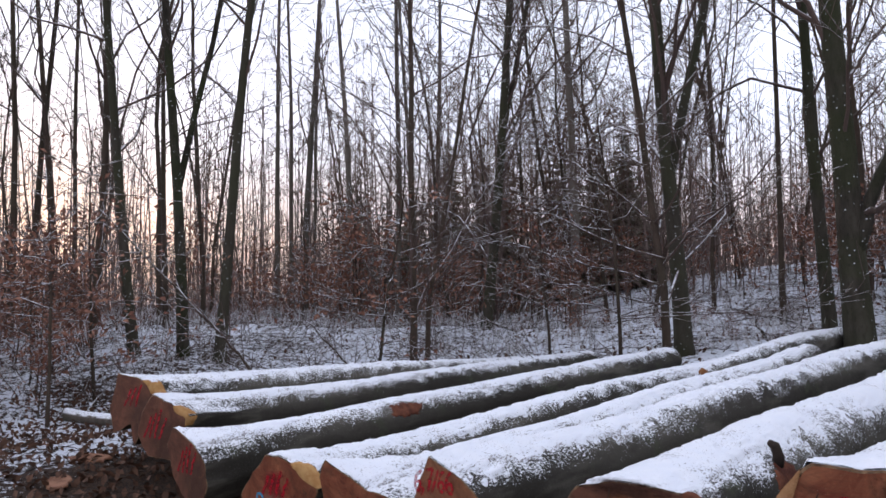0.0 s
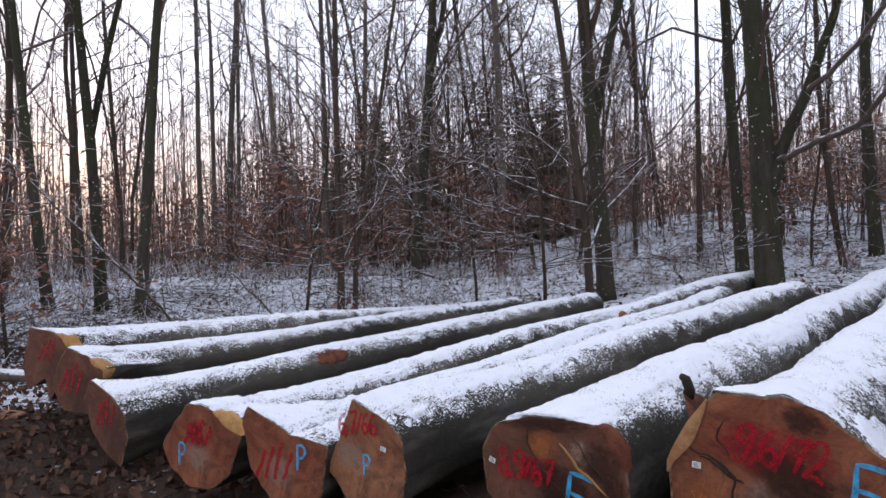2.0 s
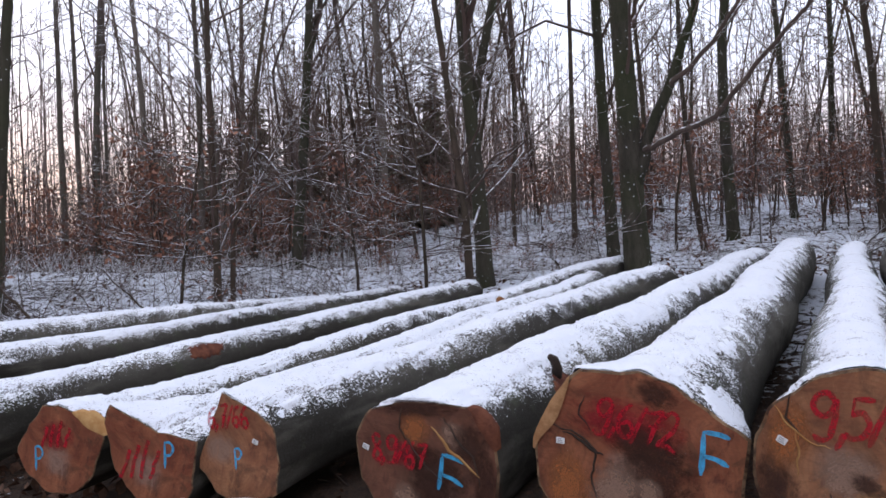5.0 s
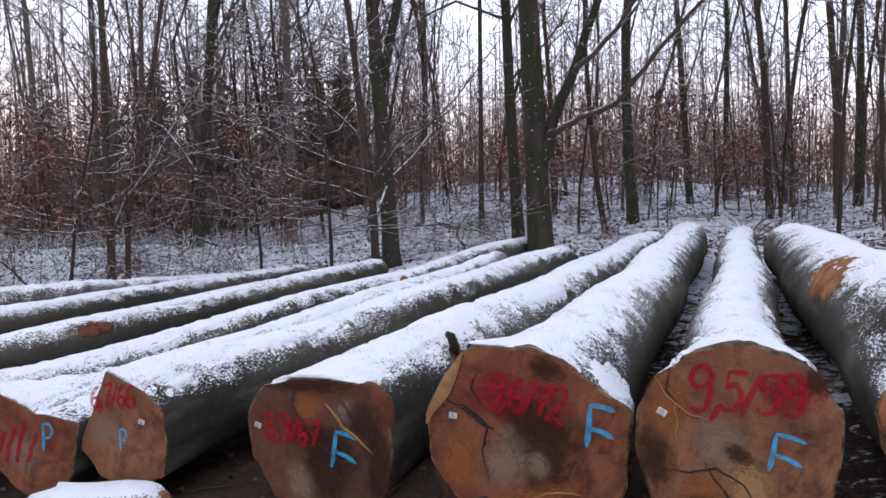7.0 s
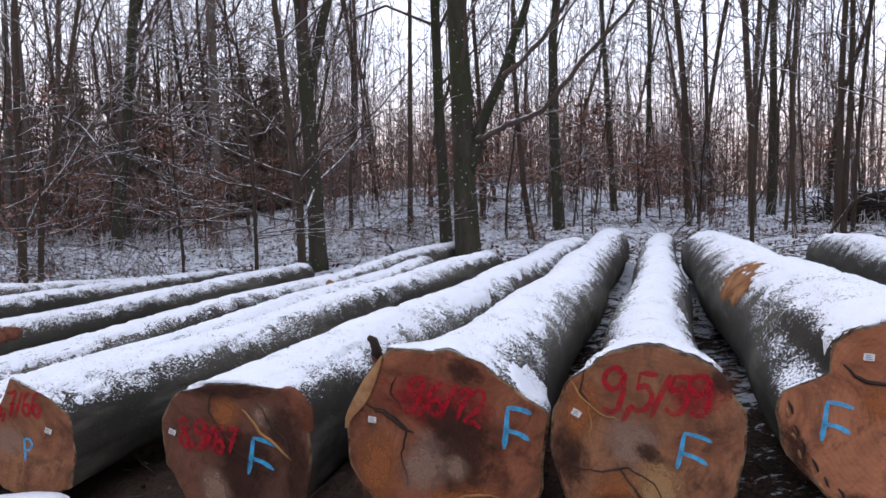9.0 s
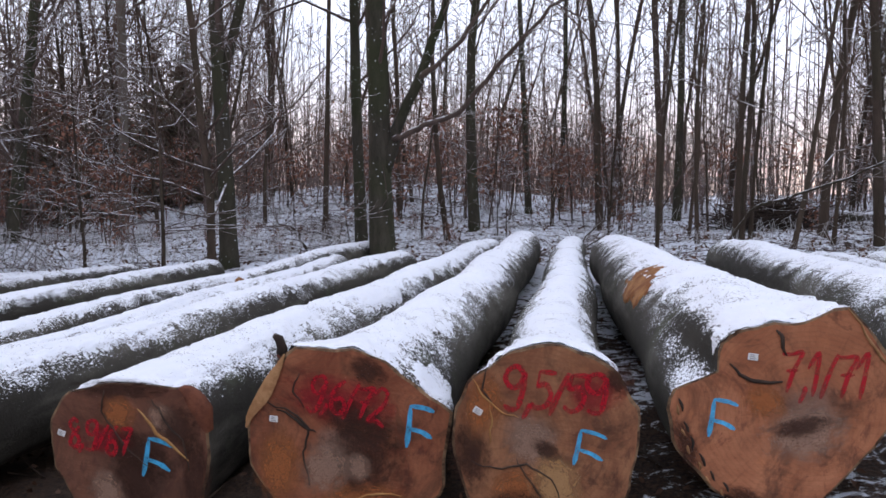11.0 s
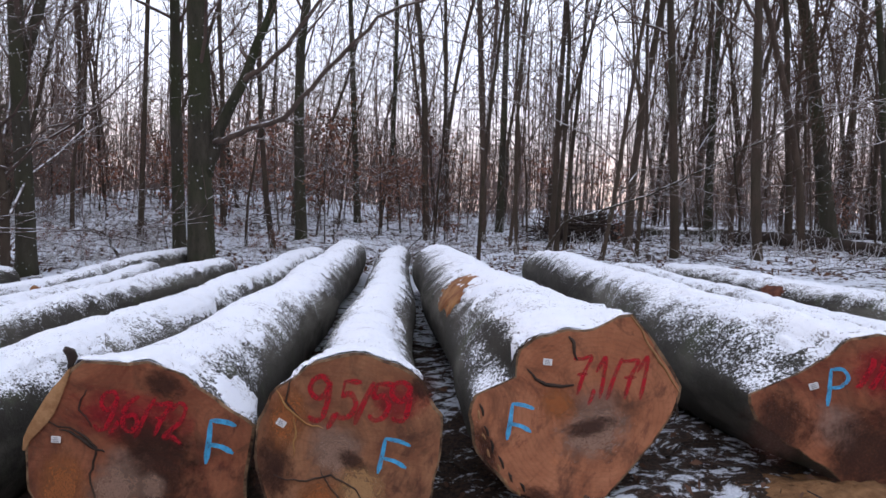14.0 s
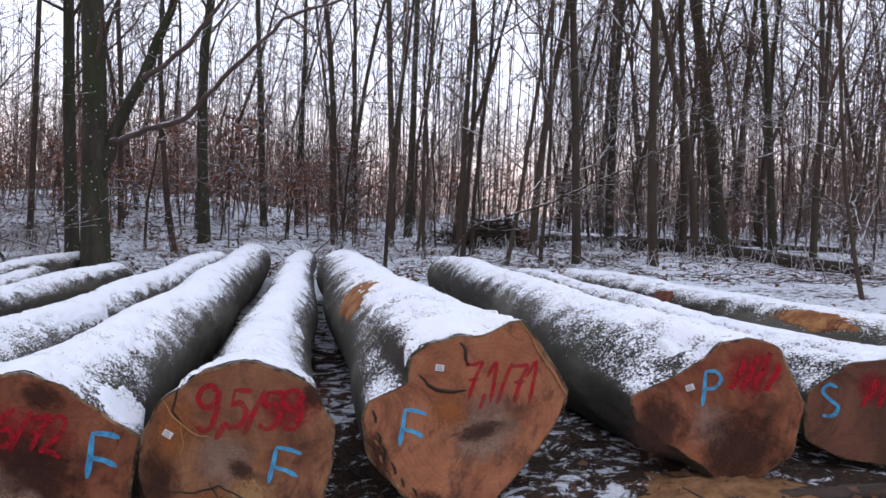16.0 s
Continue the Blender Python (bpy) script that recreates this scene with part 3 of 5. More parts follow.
def chip_face(name, thing, label, surface, a0, a1, d1, material):
    """A pale axe-cut facet along the rim of the butt."""
    vs, fs = [], []
    for i in range(9):
        a = radians(a0 + (a1 - a0) * i / 8)
        p, q = surface(0.0, a, 0.006), surface(d1 * (0.6 + 0.4 * math.sin(math.pi * i / 8)), a, 0.008)
        c = surface(0.0, a, -0.05 * math.sin(math.pi * i / 8) - 0.004) - Vector((0, 0.012, 0))
        vs += [c, p - Vector((0, 0.008, 0)), q]
    for i in range(8):
        for j in range(2):
            a = 3 * i + j
            fs.append((a, a + 1, a + 4, a + 3))
    part(name, mesh(name, vs, fs), material, thing, label)


def scar(name, thing, label, surface, d0, d1, a0, a1, material, seed=1):
    vs, fs = [], []
    for i in range(41):
        for j in range(25):
            u, v = i / 40, j / 24
            rim = 1 - (2 * u - 1) ** 2 - (2 * v - 1) ** 2 + 0.55 * noise.noise((u * 4, v * 4, seed)) + 0.5 * noise.noise((u * 13, v * 13, seed)) + 0.3 * noise.noise((u * 30, v * 30, seed))
            vs.append(surface(d0 + (d1 - d0) * u, radians(a0 + (a1 - a0) * v), -0.014 + 0.023 * smoothstep(-0.1, 0.3, rim)))
    for i in range(40):
        for j in range(24):
            a = i * 25 + j
            fs.append((a, a + 25, a + 26, a + 1))
    part(name, mesh(name, vs, fs), material, thing, label)


def crack(thing, yaw, label, material, path, r):
    """A thin crack or torn fibre along points x, z of the sawn face."""
    vs, fs, pts = [], [], []
    for (x0, z0), (x1, z1) in zip(path, path[1:]):
        for k in range(4):
            x, z = x0 + (x1 - x0) * k / 4, z0 + (z1 - z0) * k / 4
            x, z = x + 0.012 * noise.noise((x * 22, z * 22, 1)), z + 0.012 * noise.noise((x * 22, z * 22, 6))
            pts.append(Vector((x, math.tan(radians(yaw)) * x - 0.006, z)))
    pts.append(Vector((path[-1][0], math.tan(radians(yaw)) * path[-1][0] - 0.006, path[-1][1])))
    n = len(pts) - 1
    tube(vs, fs, pts, [r * (0.35 + math.sin(math.pi * (i + 0.4) / (n + 0.8))) * 0.75 for i in range(n + 1)], 5)
    part("crack", mesh("crack", vs, fs), material, thing, label)


def build_logs():
    made = {}

    def log(key, *args, **kw):
        made[key] = (*felled_log(*args, **kw), kw.get("yaw", 0.0))
        return made[key]

    # from the notched log at one end of the row to the last one beyond the wood chips
    t, s, m, yaw = log("a", "split-butted beech log with a deep notch, snow on top", (-7.62, 2.90, 0.36), (-8.55, 10.0, 0.18), 0.36, 0.36, 0.23, 0.18, yaw=12, corners=((23, 0.28), (60, 0.28), (135, 0.42), (188, 0.4), (222, 0.46), (240, 0.2), (262, 0.42), (281, 0.24), (330, 0.24)), wood=M_END_DARK, bend=(0.15, 0.04), seed=1)
    chip_face("split_wood", t, "pale freshly split wood", s, 15, 80, 0.10, M_SPLIT)
    bars(t, m, yaw, -0.08, 0.10, 0.22, 0.22, 3)
    t, s, m, yaw = log("b", "beech log with a forked butt and thin snow", (-6.80, 2.75, 0.24), (-7.70, 10.5, 0.30), 0.33, 0.31, 0.20, 0.17, yaw=10, corners=((22, 0.42), (40, 0.3), (58, 0.27), (108, 0.33), (146, 0.28), (190, 0.3), (237, 0.3), (305, 0.3), (340, 0.26)), wood=M_END_DARK, seed=2)
    chip_face("split_wood", t, "pale freshly split wood", s, 10, 50, 0.10, M_SPLIT)
    bars(t, m, yaw, -0.05, 0.05, 0.26, 0.26, 4)
    t, s, m, yaw = log("c", "long mossy beech log with a pointed red-marked butt", (-5.88, 2.60, 0.06), (-6.0, 10.0, 0.43), 0.31, 0.34, 0.215, 0.18, yaw=5, corners=((20, 0.22), (74, 0.21), (127, 0.38), (155, 0.36), (200, 0.28), (249, 0.26), (288, 0.36), (335, 0.24)), wood=M_END_DARK, seed=3)
    bars(t, m, yaw, -0.04, 0.08, 0.24, 0.24, 4)
    scar("bark_scar", t, "reddish bark wound", s, 1.9, 2.35, 20, 62, M_WOUND, 4)
    t, s, m, yaw = log("d", "beech log with a blue P on its sawn end", (-4.60, 2.60, 0.03), (-4.32, 12.0, 0.70), 0.33, 0.30, 0.215, 0.18, yaw=15, corners=((20, 0.38), (51, 0.34), (86, 0.31), (106, 0.32), (153, 0.29), (177, 0.34), (200, 0.31), (244, 0.28), (290, 0.27), (330, 0.27)), wood=M_END_RED, seed=4)
    chip_face("split_wood", t, "pale freshly split wood", s, 20, 62, 0.09, M_SPLIT)
    number(t, m, yaw, "P", -0.16, -0.03, 0.20, M_BLUE, "blue_letter", "blue spray-painted letter P", 0, -4, 0.078, 0.62)
    bars(t, m, yaw, -0.01, 0.13, 0.24, 0.17, 4)
    mist(t, m, yaw, 0.0, 0.12, 0.34, 0.24, M_MIST, "red_overspray", "smear of red overspray")
    scar("branch_scar", t, "small orange branch wound", s, 5.1, 5.28, 30, 60, M_SCAR, 3)
    t, s, m, yaw = log("e", "beech log with a slanting end and a blue P", (-3.72, 2.60, 0.09), (-3.80, 9.5, 0.56), 0.32, 0.33, 0.22, 0.20, yaw=15, corners=((23, 0.33), (63, 0.19), (124, 0.4), (140, 0.37), (190, 0.24), (246, 0.26), (290, 0.36), (330, 0.3)), wood=M_END_RED, seed=5)
    number(t, m, yaw, "P", 0.13, 0.05, 0.19, M_BLUE, "blue_letter", "blue spray-painted letter P", 0, -3, 0.078, 0.62)
    bars(t, m, yaw, -0.06, 0.02, 0.26, 0.22, 4)
    scar("branch_scar", t, "small orange branch wound", s, 2.0, 2.25, 20, 50, M_SCAR, 6)
    t, s, m, yaw = log("f", "beech log with a pointed sawn end marked 6,7/66", (-3.22, 2.75, 0.17), (-3.0, 9.7, 0.62), 0.31, 0.32, 0.245, 0.21, yaw=12, corners=((30, 0.31), (62, 0.28), (95, 0.33), (115, 0.22), (157, 0.17), (198, 0.26), (215, 0.23), (240, 0.27), (278, 0.31), (319, 0.34), (350, 0.3)), wood=M_END_PALE, seed=6)
    number(t, m, yaw, "6,7/66", 0.0, 0.20, 0.17, M_RED, "red_figure", "red spray-painted figure", 0.2, 0, 0.1, 0.58)
    number(t, m, yaw, "P", 0.04, -0.03, 0.15, M_BLUE, "blue_letter", "faint blue spray-painted letter P", 0, 0, 0.078, 0.6)
    tag_plate(t, m, yaw, 0.16, 0.07)
    t, s, m, yaw = log("g", "thick snowy beech log marked 8,9/67 with a blue F", (-2.07, 2.90, 0.19), (-2.25, 11.8, 0.68), 0.43, 0.36, 0.31, 0.26, yaw=6, corners=((2, 0.38), (30, 0.43), (49, 0.42), (70, 0.35), (111, 0.34), (137, 0.38), (160, 0.39), (193, 0.37), (225, 0.37), (260, 0.37), (300, 0.38), (330, 0.4)), wood=M_END_DARK, seed=7, snow=1.15)
    number(t, m, yaw, "8,9/67", -0.13, 0.08, 0.18, M_RED, "red_figure", "red spray-painted figure", 0.15, -4, 0.1, 0.62)
    mist(t, m, yaw, -0.10, 0.07, 0.34, 0.16, M_MIST, "red_overspray", "smear of red overspray", -6)
    mist(t, m, yaw, 0.06, 0.0, 0.44, 0.26, M_STAIN, "stain", "dark damp stain in the wood", -30)
    number(t, m, yaw, "F", 0.135, 0.0, 0.25, M_BLUE, "blue_letter", "blue spray-painted letter F", 0, -5, 0.078, 0.9)
    tag_plate(t, m, yaw, -0.31, 0.09)
    mist(t, m, yaw, -0.02, 0.30, 0.56, 0.12, M_STAIN, "stain", "dark bark edge below the snow", 0)
    mist(t, m, yaw, 0.31, -0.08, 0.18, 0.50, M_STAIN, "stain", "dark weathered wood at the rim", 0)
    mist(t, m, yaw, 0.17, 0.17, 0.24, 0.16, M_GREY, "heartwood_patch", "pale splintered wood", -40)
    mist(t, m, yaw, -0.04, 0.19, 0.22, 0.20, M_ORANGE, "sapwood_patch", "bright orange wood below the bark", 0)
    mist(t, m, yaw, -0.10, -0.18, 0.22, 0.30, M_GREY, "heartwood_patch", "pale grey heart of the log", 20)
    mist(t, m, yaw, 0.24, 0.14, 0.26, 0.24, M_STAIN, "stain", "dark torn wood at the rim", 30)
    mist(t, m, yaw, 0.03, -0.12, 0.24, 0.34, M_STAIN, "stain", "dark red-brown stain in the wood", 30)
    crack(t, yaw, "pale torn ridge of wood", M_SPLIT, [(0.05, 0.21), (0.12, 0.13), (0.20, 0.06), (0.28, -0.01)], 0.008)
    crack(t, yaw, "dark open crack in the end grain", M_CLOTH, [(-0.10, 0.29), (-0.12, 0.20), (-0.06, 0.10), (0.0, 0.03), (0.10, -0.05)], 0.005)
    crack(t, yaw, "dark open crack in the end grain", M_CLOTH, [(0.12, 0.26), (0.17, 0.17), (0.26, 0.08), (0.28, -0.06)], 0.005)
    chip_face("split_wood", t, "torn brown wood at the rim", s, 18, 52, 0.06, M_WOUND)
    vs, fs = [], []
    p = s(1.02, radians(42))
    tube(vs, fs, [p - Vector((0.02, 0, 0.05)), p + Vector((0.01, -0.01, 0.04)), p + Vector((0.0, -0.03, 0.10)), p + Vector((-0.02, -0.05, 0.12))], [0.04, 0.030, 0.026, 0.016], 9)
    part("branch_stub", mesh("branch_stub", vs, fs), M_CLOTH, t, "dark broken branch stub")
    scar("bark_scar", t, "dark reddish bark wound", s, 0.86, 1.15, -5, 46, M_WOUND, 2)
    t, s, m, yaw = log("h", "thick flared beech log marked 9,6/72 with a blue F", (-1.07, 2.95, 0.33), (-1.78, 12.4, 0.80), 0.44, 0.38, 0.305, 0.28, yaw=3, corners=((18, 0.48), (64, 0.38), (83, 0.39), (120, 0.45), (147, 0.41), (171, 0.42), (195, 0.43), (225, 0.42), (255, 0.38), (264, 0.32), (270, 0.38), (300, 0.42), (335, 0.44)), wood=M_END_RED, seed=8, snow=1.25, flare=0.40)
    number(t, m, yaw, "9,6/72", 0.02, 0.18, 0.20, M_RED, "red_figure", "red spray-painted figure", 0.15, -8, 0.085, 0.62)
    mist(t, m, yaw, -0.02, 0.17, 0.62, 0.26, M_MIST, "red_overspray", "smear of red overspray", -10)
    mist(t, m, yaw, 0.05, 0.08, 0.40, 0.22, M_STAIN, "stain", "dark damp stain in the wood", -20)
    number(t, m, yaw, "F", 0.315, 0.08, 0.25, M_BLUE, "blue_letter", "blue spray-painted letter F", -0.04, -1, 0.078, 0.75)
    tag_plate(t, m, yaw, -0.30, 0.08, -5)
    mist(t, m, yaw, -0.28, -0.12, 0.26, 0.40, M_ORANGE, "sapwood_patch", "bright orange wood near the rim", 0)
    mist(t, m, yaw, 0.06, -0.26, 0.50, 0.22, M_ORANGE, "sapwood_patch", "bright orange wood near the rim", 10)
    mist(t, m, yaw, 0.08, -0.06, 0.46, 0.40, M_STAIN, "stain", "dark red-brown stain in the wood", 0)
    mist(t, m, yaw, -0.08, -0.12, 0.28, 0.30, M_GREY, "heartwood_patch", "pale grey-pink heart of the log", -30)
    mist(t, m, yaw, 0.06, -0.11, 0.14, 0.16, M_GREY, "heartwood_patch", "pale grey-pink heart of the log", 20)
    mist(t, m, yaw, 0.10, 0.30, 0.24, 0.14, M_STAIN, "stain", "dark bark stain below the snow", -25)
    crack(t, yaw, "dark open crack in the end grain", M_CLOTH, [(-0.29, 0.12), (-0.22, 0.09), (-0.17, 0.05), (-0.12, 0.03)], 0.007)
    chip_face("axe_cut", t, "pale axe-cut facet on the rim", s, 125, 175, 0.05, M_CHIP)
    scar("snow_patch", t, "patch of snow on the root flare", s, 0.02, 0.50, 8, 50, M_SNOW, 12)
    crack(t, yaw, "dark open crack in the end grain", M_CLOTH, [(-0.36, 0.16), (-0.22, 0.11), (-0.15, 0.05), (-0.175, -0.06), (-0.15, -0.20)], 0.005)
    crack(t, yaw, "dark open crack in the end grain", M_CLOTH, [(-0.19, 0.28), (-0.22, 0.20), (-0.17, 0.13)], 0.004)
    crack(t, yaw, "pale torn fibres in the end grain", M_SPLIT, [(0.03, -0.26), (0.10, -0.225), (0.17, -0.22), (0.24, -0.225)], 0.005)
    t, s, m, yaw = log("i", "beech log marked 9,5/59 with a blue F", (-0.23, 2.95, 0.405), (-1.05, 12.4, 0.77), 0.375, 0.375, 0.255, 0.22, yaw=0, corners=((3, 0.35), (22, 0.38), (46, 0.39), (65, 0.39), (89, 0.38), (113, 0.37), (145, 0.39), (164, 0.38), (190, 0.38), (220, 0.4), (250, 0.4), (290, 0.41), (325, 0.36)), wood=M_END_PALE, seed=9, snow=1.45, flare=0.45)
    number(t, m, yaw, "9,5/59", 0.03, 0.19, 0.215, M_RED, "red_figure", "red spray-painted figure", 0.12, 0, 0.095, 0.68)
    mist(t, m, yaw, 0.18, 0.19, 0.30, 0.20, M_MIST, "red_overspray", "smear of red overspray", 4)
    number(t, m, yaw, "F", 0.16, -0.02, 0.20, M_BLUE, "blue_letter", "blue spray-painted letter F", -0.04, -6, 0.078, 0.95)
    tag_plate(t, m, yaw, -0.27, 0.10, -30)
    mist(t, m, yaw, -0.30, -0.08, 0.20, 0.34, M_STAIN, "stain", "dark red-brown stain in the wood", 10)
    mist(t, m, yaw, -0.25, 0.12, 0.20, 0.32, M_ORANGE, "sapwood_patch", "orange wood near the rim", -10)
    mist(t, m, yaw, -0.12, -0.22, 0.28, 0.26, M_ORANGE, "sapwood_patch", "orange wedge of sapwood", 40)
    mist(t, m, yaw, -0.06, -0.02, 0.26, 0.22, M_GREY, "heartwood_patch", "grey heart of the log", 20)
    mist(t, m, yaw, 0.04, -0.17, 0.24, 0.30, M_TAN, "sapwood_patch", "pale tan sapwood patch", 25)
    mist(t, m, yaw, 0.0, -0.04, 0.16, 0.09, M_STAIN, "stain", "dark spot at the heart", -30)
    mist(t, m, yaw, 0.27, 0.25, 0.16, 0.14, M_STAIN, "stain", "dark bark stain below the snow", -40)
    crack(t, yaw, "dark open crack in the end grain", M_CLOTH, [(-0.12, -0.08), (-0.08, -0.15), (-0.02, -0.22), (0.03, -0.31)], 0.004)
    mist(t, m, yaw, -0.12, -0.30, 0.34, 0.24, M_STAIN, "stain", "dark red-brown stain in the wood", 0)
    crack(t, yaw, "pale torn fibres in the end grain", M_SPLIT, [(-0.29, 0.23), (-0.25, 0.16), (-0.19, 0.11), (-0.11, 0.08)], 0.004)
    crack(t, yaw, "pale torn fibres in the end grain", M_SPLIT, [(-0.22, 0.13), (-0.215, 0.05), (-0.22, -0.03)], 0.004)
    crack(t, yaw, "dark open crack in the end grain", M_CLOTH, [(-0.30, -0.10), (-0.20, -0.13), (-0.08, -0.10), (0.02, -0.16), (0.06, -0.25)], 0.004)
    crack(t, yaw, "dark open crack in the end grain", M_CLOTH, [(-0.24, 0.27), (-0.25, 0.18), (-0.21, 0.13)], 0.004)
    t, s, m, yaw = log("j", "broad double-hearted beech log marked 7,1/71", (0.63, 3.10, 0.53), (-0.28, 10.1, 0.77), 0.43, 0.375, 0.36, 0.30, yaw=-3, corners=((6, 0.42), (15, 0.45), (27, 0.44), (50, 0.44), (64, 0.48), (77, 0.37), (97, 0.35), (115, 0.37), (131, 0.37), (146, 0.29), (152, 0.31), (167, 0.4), (181, 0.42), (201, 0.4), (235, 0.38), (261, 0.38), (289, 0.38), (315, 0.33), (345, 0.36)), wood=M_END_FRESH, seed=10, snow=1.0, flare=0.55)
    number(t, m, yaw, "7,1/71", 0.145, 0.165, 0.22, M_RED, "red_figure", "red spray-painted figure", 0.2, 2, 0.07, 0.60)
    number(t, m, yaw, "F", -0.212, -0.018, 0.21, M_BLUE, "blue_letter", "blue spray-painted letter F", -0.04, -2, 0.078, 0.8)
    tag_plate(t, m, yaw, -0.11, 0.22, -5)
    mist(t, m, yaw, 0.09, -0.06, 0.40, 0.28, M_GREY, "heartwood_patch", "grey-brown heart of the log", 15)
    mist(t, m, yaw, 0.07, -0.04, 0.30, 0.10, M_STAIN, "stain", "dark streaks across the heart", 15)
    mist(t, m, yaw, -0.06, 0.05, 0.22, 0.16, M_ORANGE, "sapwood_patch", "orange wood below the slit", -30)
    mist(t, m, yaw, -0.34, -0.14, 0.10, 0.30, M_STAIN, "stain", "dark bark flecks along the rim", 25)
    mist(t, m, yaw, -0.13, -0.33, 0.20, 0.12, M_STAIN, "stain", "dark damp notch at the rim", -10)
    # torn bark; its orange also stands in for a patch of low sun
    scar("bark_scar", t, "bare wood where bark is torn off, coloured orange as in low sun", s, 1.75, 2.7, 105, 165, M_SCAR, 5)
    crack(t, yaw, "dark open slit between two hearts", M_CLOTH, [(-0.19, 0.19), (-0.16, 0.15), (-0.10, 0.125), (-0.04, 0.12), (0.0, 0.13)], 0.008)
    crack(t, yaw, "dark open crack between two hearts", M_CLOTH, [(-0.03, 0.325), (-0.015, 0.29), (0.01, 0.23)], 0.008)
    crack(t, yaw, "pale torn edge of inner bark", M_CHIP, [(0.215, 0.415), (0.30, 0.29), (0.37, 0.19), (0.425, 0.11)], 0.006)
    crack(t, yaw, "dark seam below the bark", M_CLOTH, [(0.415, 0.09), (0.425, 0.03), (0.40, -0.03)], 0.004)
    for x, z in ((-0.375, 0.02), (-0.35, -0.06), (-0.33, -0.13), (-0.29, -0.19), (-0.25, -0.245), (-0.20, -0.285)):
        crack(t, yaw, "dark bark fleck at the rim", M_CLOTH, [(x, z + 0.02), (x + 0.012, z), (x + 0.02, z - 0.025)], 0.006)
        crack(t, yaw, "pale chipped wood at the rim", M_CHIP, [(x - 0.006, z - 0.01), (x + 0.004, z - 0.04)], 0.006)
    crack(t, yaw, "dark seam round the smaller heart", M_CLOTH, [(-0.25, 0.19), (-0.235, 0.26), (-0.19, 0.31), (-0.13, 0.335)], 0.003)
    t, s, m, yaw = log("k", "dark forked beech log with a blue P on the end", (1.70, 3.10, 0.57), (1.13, 10.2, 0.76), 0.44, 0.33, 0.32, 0.28, yaw=-8, corners=((10, 0.36), (26, 0.35), (52, 0.38), (74, 0.35), (92, 0.31), (115, 0.24), (150, 0.28), (170, 0.4), (185, 0.34), (208, 0.24), (255, 0.22), (276, 0.3), (296, 0.33), (333, 0.35)), wood=M_END_RED, seed=11, snow=0.7)
    number(t, m, yaw, "P", -0.04, 0.12, 0.19, M_BLUE, "blue_letter", "blue spray-painted letter P", 0, 0, 0.078, 0.75)
    bars(t, m, yaw, 0.14, 0.20, 0.20, 0.16, 4)
    mist(t, m, yaw, 0.12, 0.19, 0.34, 0.26, M_MIST, "red_overspray", "smear of red overspray")
    mist(t, m, yaw, -0.25, -0.05, 0.34, 0.36, M_STAIN, "stain", "dark weathered patch of the smaller heart")
    mist(t, m, yaw, 0.10, -0.14, 0.50, 0.50, M_STAIN, "stain", "brown damp stain over the lower wood")
    tag_plate(t, m, yaw, -0.13, 0.12, 20)
    t, s, m, yaw = log("l", "beech log with a blue S beside red figures", (2.52, 3.20, 0.60), (2.22, 10.5, 0.72), 0.38, 0.27, 0.19, 0.20, yaw=-10, corners=((10, 0.36), (60, 0.28), (97, 0.22), (136, 0.26), (172, 0.36), (205, 0.4), (235, 0.3), (270, 0.26), (320, 0.34)), wood=M_END_DARK, seed=12)
    number(t, m, yaw, "S", -0.26, 0.03, 0.20, M_BLUE, "blue_letter", "blue spray-painted letter S", 0, 8, 0.078, 0.75)
    bars(t, m, yaw, 0.0, 0.08, 0.26, 0.16, 4)
    mist(t, m, yaw, -0.08, 0.09, 0.20, 0.18, M_MIST, "red_overspray", "smear of red overspray")
    mist(t, m, yaw, 0.14, 0.08, 0.24, 0.18, M_MIST, "red_overspray", "smear of red overspray")
    t, s, m, yaw = log("m", "beech log with orange bark wounds lying apart", (4.25, 3.3, 0.45), (2.88, 10.5, 0.68), 0.36, 0.34, 0.29, 0.25, yaw=-10, wood=M_END_DARK, seed=13, snow=0.7)
    scar("bark_scar", t, "bare wood where bark is torn off, coloured orange as in low sun", s, 2.0, 3.0, 112, 152, M_SCAR, 7)
    scar("branch_scar", t, "small bright red branch wound", s, 2.15, 2.35, 122, 146, M_WOUND, 3)
    scar("bark_scar", t, "reddish bark wound", s, 4.4, 4.8, 125, 160, M_WOUND, 9)


build_logs()


# ---- trees ----
def wander(p, d, length, steps, bendy, rise, rng):
    """A crooked line from p along d; rise pulls it up (or down, below 0)."""
    pts, d = [p.copy()], d.normalized()
    for _ in range(steps):
        d = (d + Vector((rng.gauss(0, bendy), rng.gauss(0, bendy), rng.gauss(0, bendy) + rise))).normalized()
        pts.append(pts[-1] + d * (length / steps))
    return pts


def taper(r0, r1, n):
    return [r0 + (r1 - r0) * (i / n) ** 0.85 for i in range(n + 1)]


